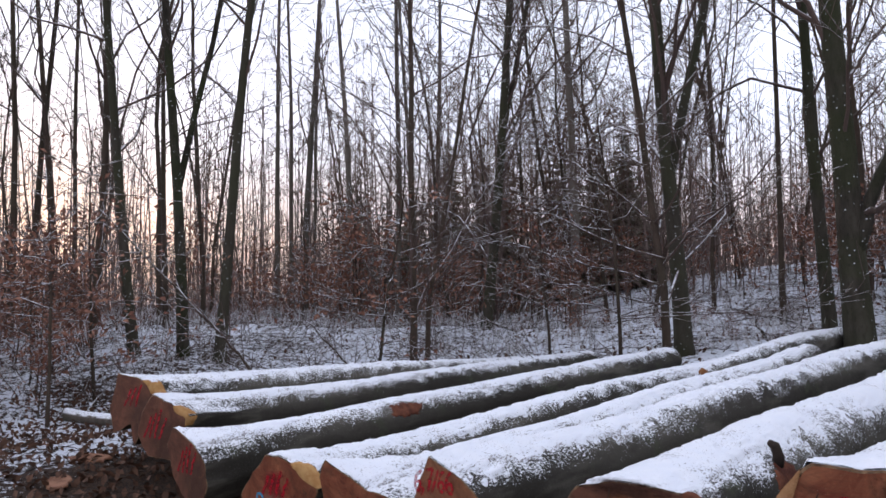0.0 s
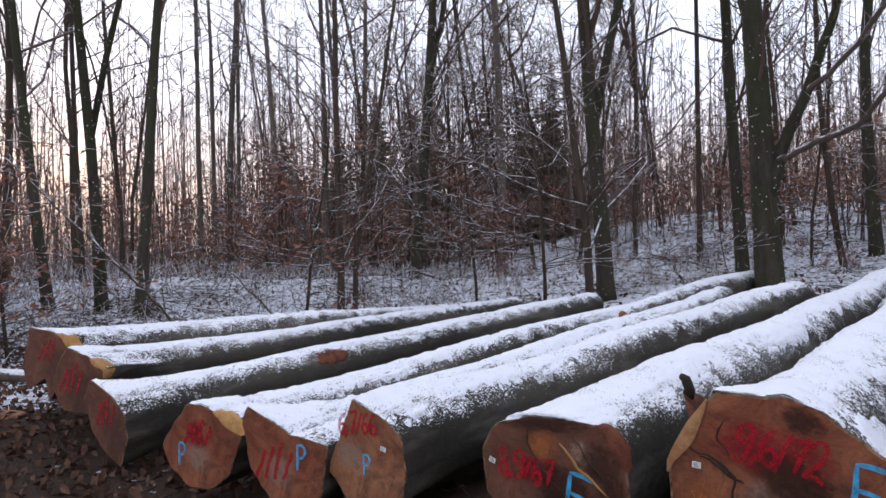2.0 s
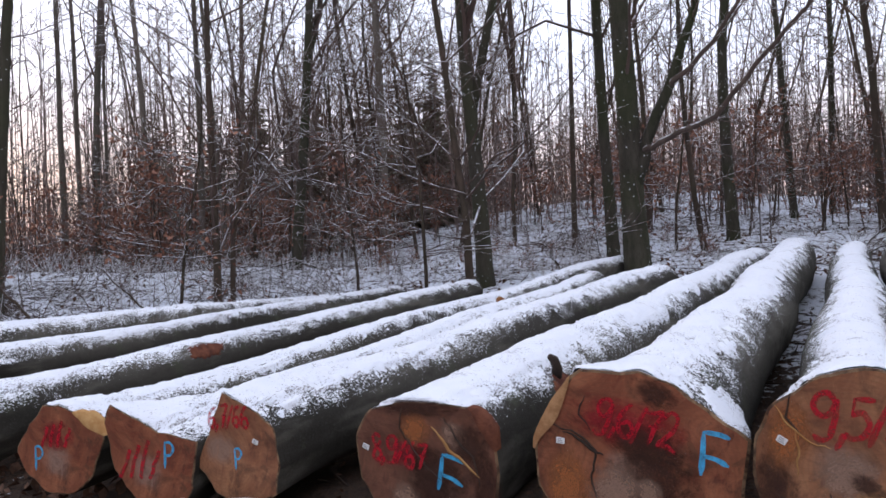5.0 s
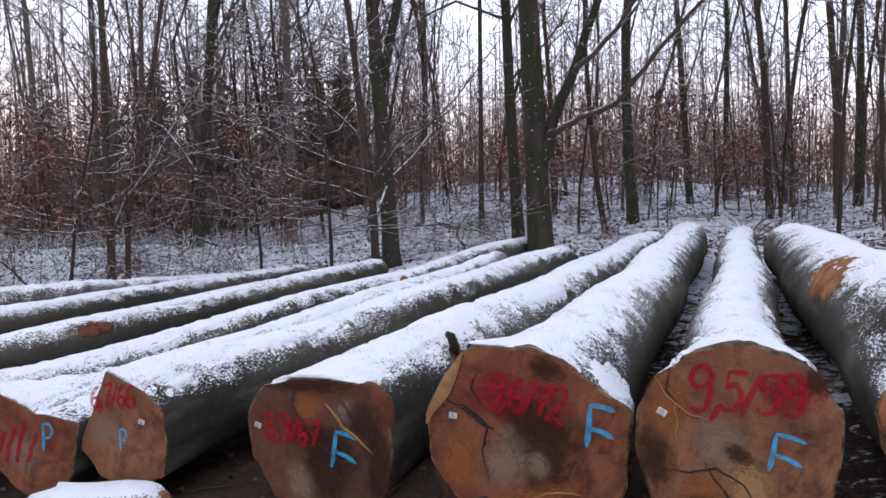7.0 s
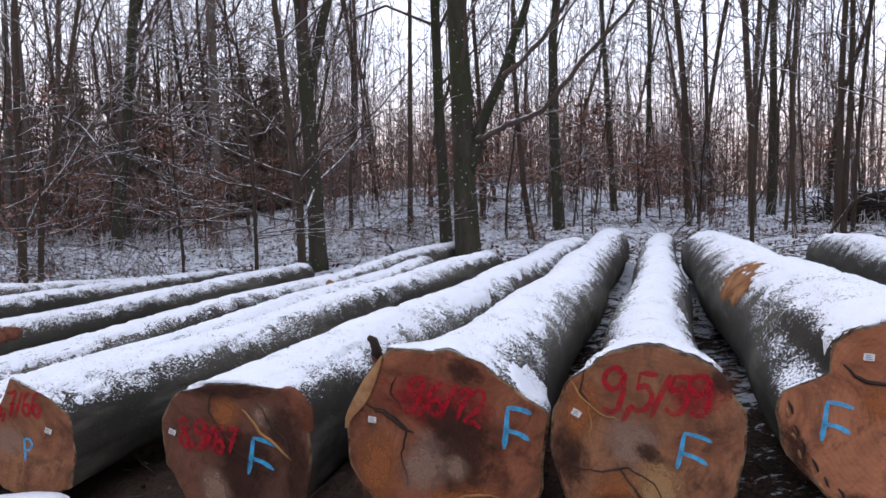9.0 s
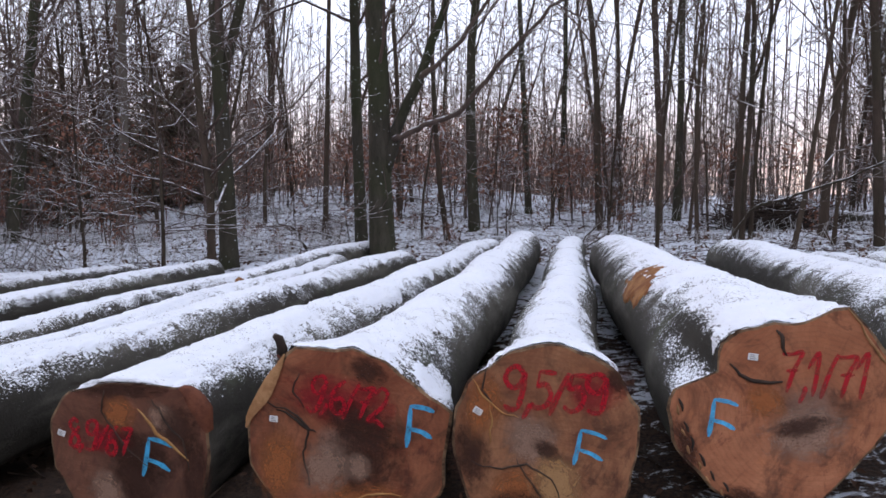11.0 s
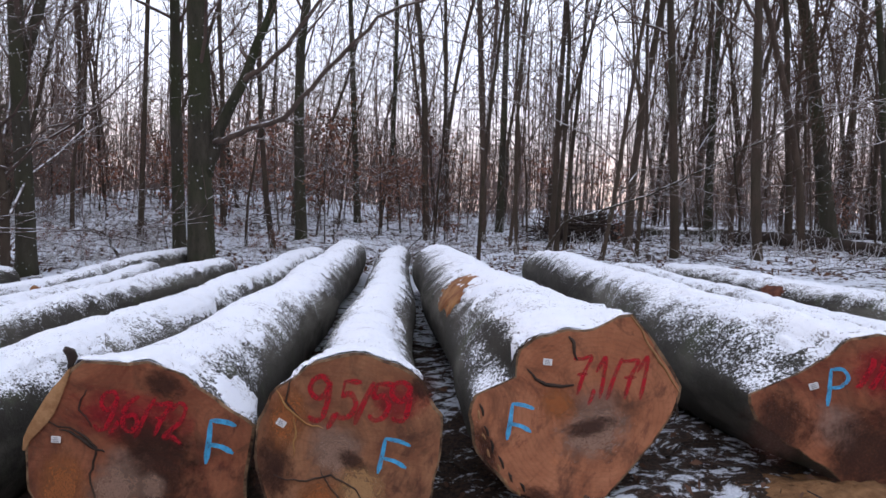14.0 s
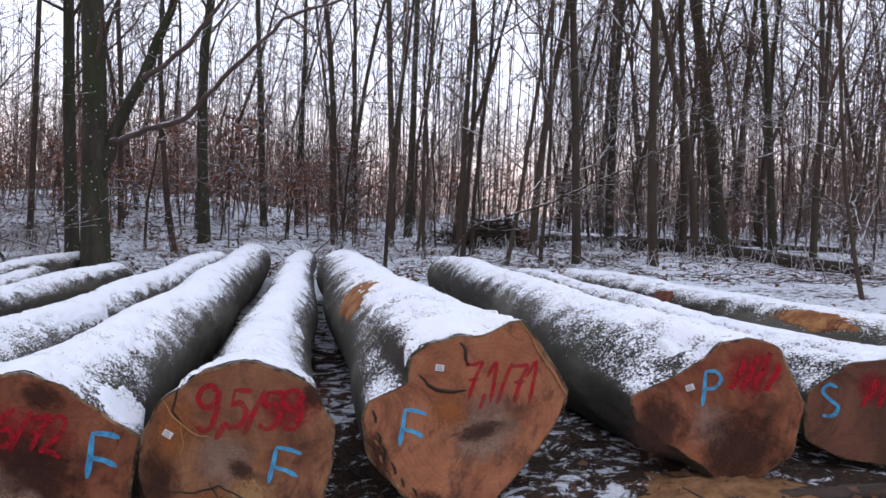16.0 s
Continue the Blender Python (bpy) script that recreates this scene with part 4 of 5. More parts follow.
def branch_out(vs, fs, pts, r, rng, twigs, subs, reach, sides=3, low=0.15):
    """Twigs and their twigs along a limb."""
    n = len(pts) - 1
    for _ in range(twigs):
        u = low + (1 - low) * rng.random()
        i = min(int(u * n), n - 1)
        p = pts[i].lerp(pts[i + 1], u * n - i)
        d = (pts[i + 1] - pts[i]).normalized()
        away = Vector((rng.gauss(0, 1), rng.gauss(0, 1), rng.gauss(0, 0.8)))
        away = (away - d * away.dot(d)).normalized()
        long = reach * (0.4 + 0.8 * rng.random()) * (1.15 - 0.6 * u)
        tw = wander(p, d * 0.75 + away * 0.8, long, 2, 0.18, 0.08, rng)
        tube(vs, fs, tw, taper(max(0.006, r * 0.30), 0.004, 2), sides, False)
        for _ in range(subs):
            v = 0.25 + 0.7 * rng.random()
            j = min(int(v * 2), 1)
            q = tw[j].lerp(tw[j + 1], v * 2 - j)
            e = (tw[j + 1] - tw[j]).normalized()
            side = Vector((rng.gauss(0, 1), rng.gauss(0, 1), rng.gauss(0, 0.7)))
            st = wander(q, e * 0.7 + side.normalized() * 0.8, long * (0.3 + 0.4 * rng.random()), 1, 0.1, 0.05, rng)
            tube(vs, fs, st, [0.006, 0.003], 3, False)


def bare_tree(seed, height, r, start, limbs, twigs, subs, spread=0.30, lean=(0, 0), fork=None, bark=None, twig_mat=None, label="", sides=9, extra=(), root=1.35, far=False, steep=1.5, crook=0.042):
    rng = random.Random(seed)
    thing = new("beech_tree")
    tagged(thing, label or "bare grey-brown beech with fine winter twigs", "tree", "forest trees")
    tv, tf, cv, cf = [], [], [], []
    steps = 12
    pts = [Vector((0, 0, -0.25))]
    d = Vector((math.sin(radians(lean[0])), math.sin(radians(lean[1])), 1)).normalized()
    for i in range(steps):
        d = (d + Vector((rng.gauss(0, crook), rng.gauss(0, crook), 0.03))).normalized()
        pts.append(pts[-1] + d * (height / steps))
    rad = [r * (1 - 0.86 * (i / steps) ** 0.9) for i in range(steps + 1)]
    rad[0] = r * root
    pts.insert(1, pts[0].lerp(pts[1], 0.35))
    rad.insert(1, r * 1.06)
    tube(tv, tf, pts, rad, sides)
    stems = [(pts, rad)]
    if fork:
        at, side, ang = fork
        i = max(1, int(at * steps))
        q = pts[i]
        f = wander(q, Vector((math.sin(radians(ang)) * side, 0.12, math.cos(radians(ang)))), height * (1 - at) * 0.9, 8, 0.03, 0.05, rng)
        fr = taper(rad[i] * 0.72, 0.02, 8)
        tube(tv, tf, f, fr, max(6, sides - 2))
        stems.append((f, fr))
    for path, r0, leafy in extra:
        path = [Vector(p) for p in path]
        fine = []
        for a, b in zip(path, path[1:]):
            fine += [a.lerp(b, k / 4) + Vector((rng.gauss(0, 0.02), rng.gauss(0, 0.02), rng.gauss(0, 0.02))) for k in range(4)]
        fine.append(path[-1])
        bv, bf = [], []
        tube(bv, bf, fine, taper(r0, 0.012, len(fine) - 1), 8)
        part("limb", mesh("limb", bv, bf), bark or (M_BARK if r0 > 0.1 else M_BRANCH), thing)
        branch_out(cv, cf, fine, r0 * 0.6, rng, leafy, 4, 0.9)
    for st, sr in stems:
        n = len(st) - 1
        count = limbs if st is pts else limbs // 2
        for k in range(count):
            u = start + (0.98 - start) * (k + rng.random()) / count
            i = min(int(u * n), n - 1)
            p, rr = st[i].lerp(st[i + 1], u * n - i), sr[i]
            az = rng.random() * 2 * math.pi
            up = steep * (0.35 + 1.1 * rng.random())
            long = height * spread * (1.15 - u) * (0.35 + 0.75 * rng.random()) + 0.5
            lm = wander(p, Vector((math.cos(az), math.sin(az), up)), long, 5, 0.24, 0.05, rng)
            lr = min(rr * 0.38, 0.010 + 0.008 * long)
            tube(cv, cf, lm, taper(lr, 0.007, 5), 3 if far else 5, False)
            branch_out(cv, cf, lm, lr, rng, twigs, subs, long * 0.42)
    part("trunk", mesh("trunk", tv, tf), bark or (M_BARK if r > 0.09 else M_THIN), thing)
    tagged(part("crown", mesh("crown", cv, cf), twig_mat or M_TWIG, thing, "bare fine-twigged branches"), kind="stuff")
    return thing


def leaf_cards(vs, fs, p, rng, count, reach, size=0.035):
    """Small folded dry leaves round p."""
    for _ in range(count):
        c = p + Vector((rng.gauss(0, reach), rng.gauss(0, reach), rng.gauss(0, reach * 0.6)))
        a = Vector((rng.gauss(0, 1), rng.gauss(0, 1), rng.gauss(0, 1))).normalized()
        b = a.orthogonal().normalized()
        s = size * (0.6 + 0.8 * rng.random())
        n = len(vs)
        vs += [c - a * s, c + b * s * 0.5 + Vector((0, 0, 0.2 * s)), c + a * s, c - b * s * 0.5 + Vector((0, 0, 0.2 * s))]
        fs += [(n, n + 1, n + 2), (n, n + 2, n + 3)]


def sapling(seed, height, r, limbs, leaves, flat=True, stems=1, label="", spread=0.36):
    rng = random.Random(seed)
    thing = new("sapling")
    tagged(thing, label or ("young beech with russet dry leaves" if leaves else "thin bare sapling with snow on its branches"), "sapling", "forest saplings")
    sv, sf, tv, tf, lv, lf = [], [], [], [], [], []
    for s in range(stems):
        base = Vector((rng.gauss(0, 0.12), rng.gauss(0, 0.12), -0.15)) if stems > 1 else Vector((0, 0, -0.15))
        st = wander(base, Vector((rng.gauss(0, 0.10), rng.gauss(0, 0.10), 1)), height * (1 if s == 0 else 0.5 + 0.4 * rng.random()), 8, 0.05, 0.05, rng)
        tube(sv, sf, st, taper(r, 0.006, 8), 6)
        for k in range(limbs):
            u = 0.15 + 0.82 * rng.random()
            i = min(int(u * 8), 7)
            p = st[i].lerp(st[i + 1], u * 8 - i)
            az = rng.random() * 2 * math.pi
            long = height * spread * (1.1 - 0.75 * u) * (0.5 + 0.8 * rng.random())
            lm = wander(p, Vector((math.cos(az), math.sin(az), 0.15 if flat else 0.6)), long, 5, 0.13, 0.015, rng)
            tube(tv, tf, lm, taper(max(0.005, r * 0.32), 0.004, 5), 4, False)
            branch_out(tv, tf, lm, r * 0.25, rng, 4, 2, long * 0.4)
            if leaves and u < 0.8:
                for q in lm[1:]:
                    leaf_cards(lv, lf, q, rng, leaves, 0.15, 0.048)
    part("stem", mesh("stem", sv, sf), M_THIN, thing)
    tagged(part("twig_spray", mesh("twig_spray", tv, tf), M_TWIG, thing, "fine side twigs lightly snowed"), kind="stuff")
    if lv:
        tagged(part("foliage", mesh("foliage", lv, lf, False), M_LEAF, thing, "dry russet leaves"), kind="stuff")
    return thing


def spruce(seed, height, boughs=120, needles=None, label="dark green-brown spruce behind bare trunks"):
    rng = random.Random(seed)
    thing = new("spruce_tree")
    tagged(thing, label, "tree", "spruce stand")
    tv, tf, cv, cf = [], [], [], []
    tube(tv, tf, [Vector((0, 0, -0.3)), Vector((0, 0, height * 0.5)), Vector((0, 0, height))], [0.16, 0.09, 0.01], 7)
    for k in range(boughs):
        u = 0.06 + 0.94 * (k + rng.random()) / boughs
        az, long = rng.random() * 2 * math.pi, (1.02 - u) * height * 0.24 * (0.7 + 0.6 * rng.random()) + 0.12
        d = Vector((math.cos(az), math.sin(az), -0.22))
        side = Vector((-math.sin(az), math.cos(az), 0))
        for j in range(6):
            f = (j + 0.4) / 6
            p = Vector((0, 0, u * height)) + d * long * f + Vector((0, 0, 0.10 * long * f * f))
            w = long * 0.30 * (1.1 - f * 0.7)
            for sgn in (-1, 1):
                b = len(cv)
                tip = p + d * w * 0.7 + side * sgn * w * (0.8 + 0.5 * rng.random()) - Vector((0, 0, w * (0.25 + 0.4 * rng.random())))
                cv += [p, p + d * w * 0.55, tip, p + Vector((0, 0, -w * 0.35)) + side * sgn * w * 0.3]
                cf += [(b, b + 1, b + 2), (b, b + 2, b + 3)]
    part("trunk", mesh("trunk", tv, tf), M_BARK, thing)
    tagged(part("crown", mesh("crown", cv, cf, False), needles or M_NEEDLE, thing, "drooping dark needled branches"), kind="stuff")
    return thing


def spot(yaw, dist):
    x, y = -math.sin(radians(yaw)) * dist + 0.05, math.cos(radians(yaw)) * dist
    return x, y, ground_z(x, y)


TAKEN = []


def stand(thing, yaw, dist, turn=None, size=1.0):
    """Sets a tree at its place, turned so that its own x lies across the line from the logs."""
    x, y, z = spot(yaw, dist)
    turn = yaw if turn is None else turn
    TAKEN.append((x, y))
    thing.matrix_basis = pose(x, y, z, 0, 0, turn) @ Matrix.Scale(size, 4)
    return thing


# the trees close behind the logs, one by one: yaw from the log line, distance, radius, lean
stand(bare_tree(11, 19, 0.205, 0.24, 34, 8, 4, lean=(-1.5, 0), crook=0.02, label="big forked beech with mossy trunk and a long low branch", sides=14,
                extra=(([(0.12, 0, 2.05), (0.55, -0.2, 2.2), (1.3, -0.5, 2.4), (1.9, -0.8, 2.95), (2.5, -1.0, 3.5), (2.8, -1.1, 3.75), (3.9, -1.5, 4.05), (5.4, -1.8, 4.3)], 0.055, 26),
                       ([(0.0, 0, 1.6), (0.16, 0.05, 2.2), (0.55, 0.1, 3.15), (0.92, 0.1, 4.1), (1.3, 0.2, 5.6), (1.7, 0.3, 8), (1.9, 0.3, 12)], 0.115, 22),
                       ([(0.42, 0.1, 2.9), (1.2, 0.0, 3.55), (1.9, -0.1, 4.5), (2.4, -0.1, 5.8)], 0.05, 14))), 18.85, 12.3, 0)
stand(bare_tree(12, 18, 0.121, 0.25, 26, 7, 4, lean=(-1.0, 0), crook=0.02, sides=10), 20.5, 14.6)
stand(bare_tree(13, 19, 0.145, 0.20, 30, 8, 4, lean=(-3.5, 0), crook=0.02, fork=(0.30, 1, 9), label="twin-stemmed dark beech with low spreading twigs", sides=11), 30.0, 13.2, 0)
stand(bare_tree(14, 17, 0.070, 0.12, 30, 7, 3, lean=(-6.0, 0), sides=8, label="slim beech with level snowy lower branches",
                extra=(([(0, 0, 1.6), (-1, -0.3, 2.0), (-2.2, -0.5, 2.6), (-3.3, -0.6, 2.95)], 0.017, 18), ([(0, 0, 1.2), (-1.2, -0.3, 1.55), (-2.5, -0.6, 1.95), (-3.5, -0.8, 2.1)], 0.017, 18),
                       ([(-0.15, 0, 2.2), (-0.9, -0.3, 2.9), (-2.0, -0.4, 3.6), (-2.8, -0.5, 4.0)], 0.015, 16), ([(0, 0, 0.9), (-1.1, -0.4, 1.1), (-2.1, -0.6, 1.45)], 0.014, 12),
                       ([(0, 0, 1.8), (0.8, -0.3, 2.2), (1.7, -0.5, 2.5)], 0.018, 12))), 31.2, 12.6, 0)
stand(bare_tree(15, 19, 0.103, 0.26, 22, 7, 4, lean=(4.2, 0), sides=9, crook=0.02), 63.5, 14.0)
stand(bare_tree(16, 19, 0.106, 0.30, 20, 7, 4, lean=(-1.0, 0), fork=(0.30, 1, 11), sides=9, crook=0.02), 65.8, 14.5)
stand(bare_tree(17, 18, 0.099, 0.22, 26, 8, 4, lean=(-3.8, 0), crook=0.025), 68.9, 15.0)
stand(bare_tree(18, 18, 0.082, 0.25, 22, 7, 3, lean=(3.1, 0), crook=0.025), 71.7, 16.0)
stand(bare_tree(19, 18, 0.073, 0.3, 20, 6, 3, lean=(0.8, 0), crook=0.02), 74.0, 18.0)
stand(bare_tree(20, 18, 0.075, 0.3, 20, 6, 3, lean=(1.6, 0), crook=0.02), 75.4, 18.5)
stand(bare_tree(46, 18, 0.073, 0.3, 20, 6, 3, lean=(0.8, 0), crook=0.02), 76.4, 18.0)
stand(bare_tree(47, 18, 0.066, 0.25, 20, 6, 3, lean=(2.3, 0), crook=0.025), 72.7, 20.0)
stand(bare_tree(48, 18, 0.066, 0.22, 24, 7, 3, lean=(-0.7, 0), crook=0.03), 66.8, 18.0)
# tall straight stems that rise out of the brown thicket into the sky: yaw, distance, radius, lean
for i, (yaw, dist, r, lean) in enumerate(((59.0, 26, 0.105, -1.0), (57.8, 27, 0.099, -1.8), (57.2, 26, 0.133, 0.2), (56.4, 28, 0.082, 0.3), (53.6, 24, 0.106, -1.0), (50.2, 25, 0.119, 0.0), (48.5, 24, 0.088, -2.1),
                                          (47.4, 27, 0.119, 0.9), (37.2, 22, 0.145, 1.1), (23.3, 18, 0.066, 1.5), (6.0, 25, 0.092, 0.0), (8.3, 24, 0.106, -2.5), (-2.2, 22, 0.113, -1.0), (1.7, 22, 0.073, -0.7))):
    stand(bare_tree(150 + i, 21, r, 0.34, 16, 6, 3, spread=0.20, lean=(lean, 0), sides=8, crook=0.014, bark=M_HAZED_BARK if yaw > 30 else None, label="tall straight beech stem with a high thin crown"), yaw, dist)
stand(bare_tree(21, 16, 0.066, 0.12, 30, 7, 3, lean=(-1, 0)), 49.6, 13.2)
stand(bare_tree(22, 16, 0.047, 0.12, 26, 7, 3, lean=(1, 0)), 48.6, 13.6)
stand(bare_tree(23, 19, 0.128, 0.15, 30, 7, 4, lean=(3.4, 0), fork=(0.4, 1, 12), crook=0.02), 44.0, 17.5)
stand(bare_tree(24, 17, 0.066, 0.3, 18, 6, 3, lean=(-8, 0)), 14.1, 17.0)
stand(bare_tree(25, 19, 0.140, 0.3, 22, 7, 4, lean=(0.5, 0)), 12.2, 18.5)
stand(bare_tree(26, 15, 0.035, 0.12, 26, 6, 3, lean=(1.5, 0)), -1.0, 13.0)
stand(bare_tree(27, 16, 0.042, 0.2, 24, 6, 3, lean=(-0.5, 0)), -3.8, 15.0)
stand(bare_tree(28, 18, 0.064, 0.25, 24, 7, 3, lean=(1, 0)), -6.2, 15.2)
stand(bare_tree(29, 17, 0.054, 0.25, 22, 7, 3, lean=(4, 0)), -6.6, 15.0)
stand(bare_tree(30, 17, 0.045, 0.25, 22, 7, 3, lean=(3, 0)), -7.2, 15.6)
stand(bare_tree(31, 15, 0.045, 0.15, 26, 7, 3, lean=(9, 0)), -9.8, 14.0)
stand(bare_tree(32, 17, 0.039, 0.2, 24, 6, 3, lean=(2, 0)), -12.3, 15.0)
stand(bare_tree(33, 18, 0.085, 0.25, 24, 7, 3, lean=(-1.5, 0), crook=0.02), -15.1, 14.6)
stand(bare_tree(34, 19, 0.089, 0.25, 24, 7, 3, lean=(-1.5, 0), crook=0.02, label="beech with a mossy root collar in the snow"), -20.5, 14.2)
stand(bare_tree(35, 20, 0.19, 0.35, 22, 7, 4, lean=(-6, 0), crook=0.02), -24.8, 21.0)
stand(bare_tree(36, 18, 0.115, 0.3, 20, 6, 3, lean=(-0.5, 0), crook=0.02), -17.1, 20.0)
stand(bare_tree(37, 18, 0.083, 0.3, 20, 6, 3), -22.2, 18.5)
stand(bare_tree(38, 18, 0.095, 0.3, 20, 6, 3, lean=(-2, 0)), -28.1, 19.0)
stand(bare_tree(39, 18, 0.064, 0.2, 24, 6, 3), -30.6, 16.5)
stand(bare_tree(40, 9, 0.029, 0.12, 30, 7, 3, lean=(-7, 0), label="slim leaning sapling with drooping snowy twigs"), -34.3, 10.5)


stand(sapling(41, 5.5, 0.035, 26, 0, label="bare sapling with long level snowy branches", spread=0.62), 34.5, 12.6)
stand(sapling(42, 4.6, 0.03, 22, 0, label="bare sapling with long level snowy branches", spread=0.6), 39.5, 13.4)
stand(sapling(43, 4.4, 0.03, 20, 3, label="young beech with level branches and a few russet leaves", spread=0.6), 52.5, 12.4)
stand(sapling(44, 4.2, 0.03, 20, 4, label="young beech with level branches and a few russet leaves", spread=0.6), 71.5, 12.0)
stand(sapling(45, 3.6, 0.03, 18, 7, label="young beech with russet dry leaves", spread=0.55), 74.5, 11.2)


# ---- the wood behind, of a few builds ----
KINDS = [bare_tree(50 + i, 17 + 1.2 * i, 0.058 + 0.013 * (i % 3), 0.16 + 0.05 * (i % 3), 27, 6, 2, spread=0.21, steep=1.5, bark=M_THIN, lean=(2 * (i % 3) - 2, 0), sides=7, far=True, crook=0.075, twig_mat=M_HAZEL, fork=(0.4, 1 if i % 2 else -1, 13) if i % 2 else None) for i in range(5)]
KINDS += [bare_tree(60 + i, 12 + i, 0.030 + 0.008 * i, 0.12, 24, 5, 2, spread=0.21, steep=1.3, lean=(2 * i - 3, 1), sides=6, far=True, crook=0.085, bark=M_THIN, twig_mat=M_HAZEL) for i in range(3)]
TWIGGY = [bare_tree(70 + i, 13 + 2 * i, 0.045 + 0.012 * i, 0.14, 42, 7, 3, spread=0.24, steep=1.0, lean=(3 - 4 * i, 1), sides=6, far=True, crook=0.085, bark=M_THIN, twig_mat=M_HAZEL, label="crooked young beech with a dense crown of brown twigs") for i in range(2)]
first = {}


def free(x, y, gap):
    return all((x - a) ** 2 + (y - b) ** 2 > gap * gap for a, b in TAKEN)


def fill_forest():
    rng = random.Random(5)
    for ring, (d0, d1, count, gap) in enumerate(((15.5, 26, 40, 0.9), (26, 42, 66, 1.0), (42, 62, 36, 1.2))):
        done = tries = 0
        while done < count and tries < 4000:
            tries += 1
            yaw, dist = -46 + 138 * rng.random(), math.sqrt(d0 * d0 + (d1 * d1 - d0 * d0) * rng.random())
            x, y, z = spot(yaw, dist)
            if dist < 34 and any(abs(yaw - w) < 1.8 for w in (18.9, 20.5, 30.0)):
                continue
            if not free(x, y, gap) or (ring == 0 and 33 < yaw < 62) or (ring == 1 and 36 < yaw < 60 and rng.random() < 0.6):
                continue
            if (50 < yaw < 84 and rng.random() < 0.5) or (0 < yaw < 16 and rng.random() < 0.4):
                continue
            if -13 < yaw < -5 and dist > 17:
                if rng.random() < 0.75:
                    continue
            TAKEN.append((x, y))
            pick = rng.randrange(8)
            m = pose(x, y, z, 0, 0, rng.random() * 360) @ Matrix.Scale(0.85 + 0.35 * rng.random(), 4)
            if pick in first:
                copy_thing(KINDS[pick], m)
            else:
                KINDS[pick].matrix_basis = m
                first[pick] = True
            done += 1
    for yaw0, yaw1, d0, d1, count, least in ((-39, -22, 17, 36, 12, 4), (-25, -13, 18, 40, 9, 4), (14, 23, 18, 36, 5, 4)):
        for i in range(count):
            x, y, z = spot(yaw0 + (yaw1 - yaw0) * (i + rng.random()) / count, d0 + (d1 - d0) * rng.random())
            kind = TWIGGY[i // 3 % 2] if i % 3 == 1 else KINDS[rng.randrange(least, 8)]
            copy_thing(kind, pose(x, y, z, 0, 0, rng.random() * 360) @ Matrix.Scale(0.8 + 0.4 * rng.random(), 4))
    for i in range(11):
        x, y, z = spot(-34 + 23 * (i + rng.random()) / 11, 19 + 20 * rng.random())
        m = pose(x, y, z, 0, 0, rng.random() * 360) @ Matrix.Scale(0.85 + 0.35 * rng.random(), 4)
        if i < 2:
            TWIGGY[i].matrix_basis = m
        else:
            copy_thing(TWIGGY[i % 2], m)
    for i in range(9):
        x, y, z = spot(30 + 19 * (i + rng.random()) / 9, 22 + 14 * rng.random())
        copy_thing(TWIGGY[i % 2], pose(x, y, z, 0, 0, rng.random() * 360) @ Matrix.Scale(0.95 + 0.35 * rng.random(), 4))
    for i in range(3):
        x, y, z = spot(34 + 11 * (i + rng.random()) / 3, 19 + 8 * rng.random())
        copy_thing(TWIGGY[i % 2], pose(x, y, z, 0, 0, rng.random() * 360) @ Matrix.Scale(1.1 + 0.25 * rng.random(), 4))
    # behind the camera, so that the sky is screened all round
    for i in range(10):
        yaw, dist = 96 + 214 * rng.random(), 12 + 34 * math.sqrt(rng.random())
        x, y, z = spot(yaw, dist)
        copy_thing(KINDS[rng.randrange(8)], pose(x, y, z, 0, 0, rng.random() * 360))


fill_forest()


def young_wood():
    """Close-grown young trees that close the view up the slope."""
    rng = random.Random(77)
    kinds = [bare_tree(110 + i, 7.5 + 1.5 * i, 0.032 + 0.006 * i, 0.05, 28, 5, 2, spread=0.22, steep=0.9, far=True, sides=5, bark=M_THICK, twig_mat=M_THICK, root=1.1, label="close-grown young beech with fine brown twigs") for i in range(3)]
    for ob in kinds:
        tagged(ob, group="young trees on the slope")
    for i in range(56):
        x, y, z = spot(27 + 34 * rng.random(), 25 + 13 * rng.random())
        m = pose(x, y, z, 0, 0, rng.random() * 360) @ Matrix.Scale(0.75 + 0.45 * rng.random(), 4)
        if i < 3:
            kinds[i].matrix_basis = m
        else:
            copy_thing(kinds[i % 3], m)


young_wood()


def fill_spruces():
    rng = random.Random(9)
    kinds = [spruce(1, 9.0), spruce(2, 10.5), spruce(3, 7.5)]
    used = set()
    for i in range(44):
        yaw, dist = 33 + 23 * rng.random(), 31 + 13 * rng.random()
        x, y, z = spot(yaw, dist)
        k = i % 3
        m = pose(x, y, z, 0, 0, rng.random() * 360) @ Matrix.Scale(0.70 + 0.3 * rng.random(), 4)
        if k in used:
            copy_thing(kinds[k], m)
        else:
            kinds[k].matrix_basis = m
            used.add(k)


fill_spruces()


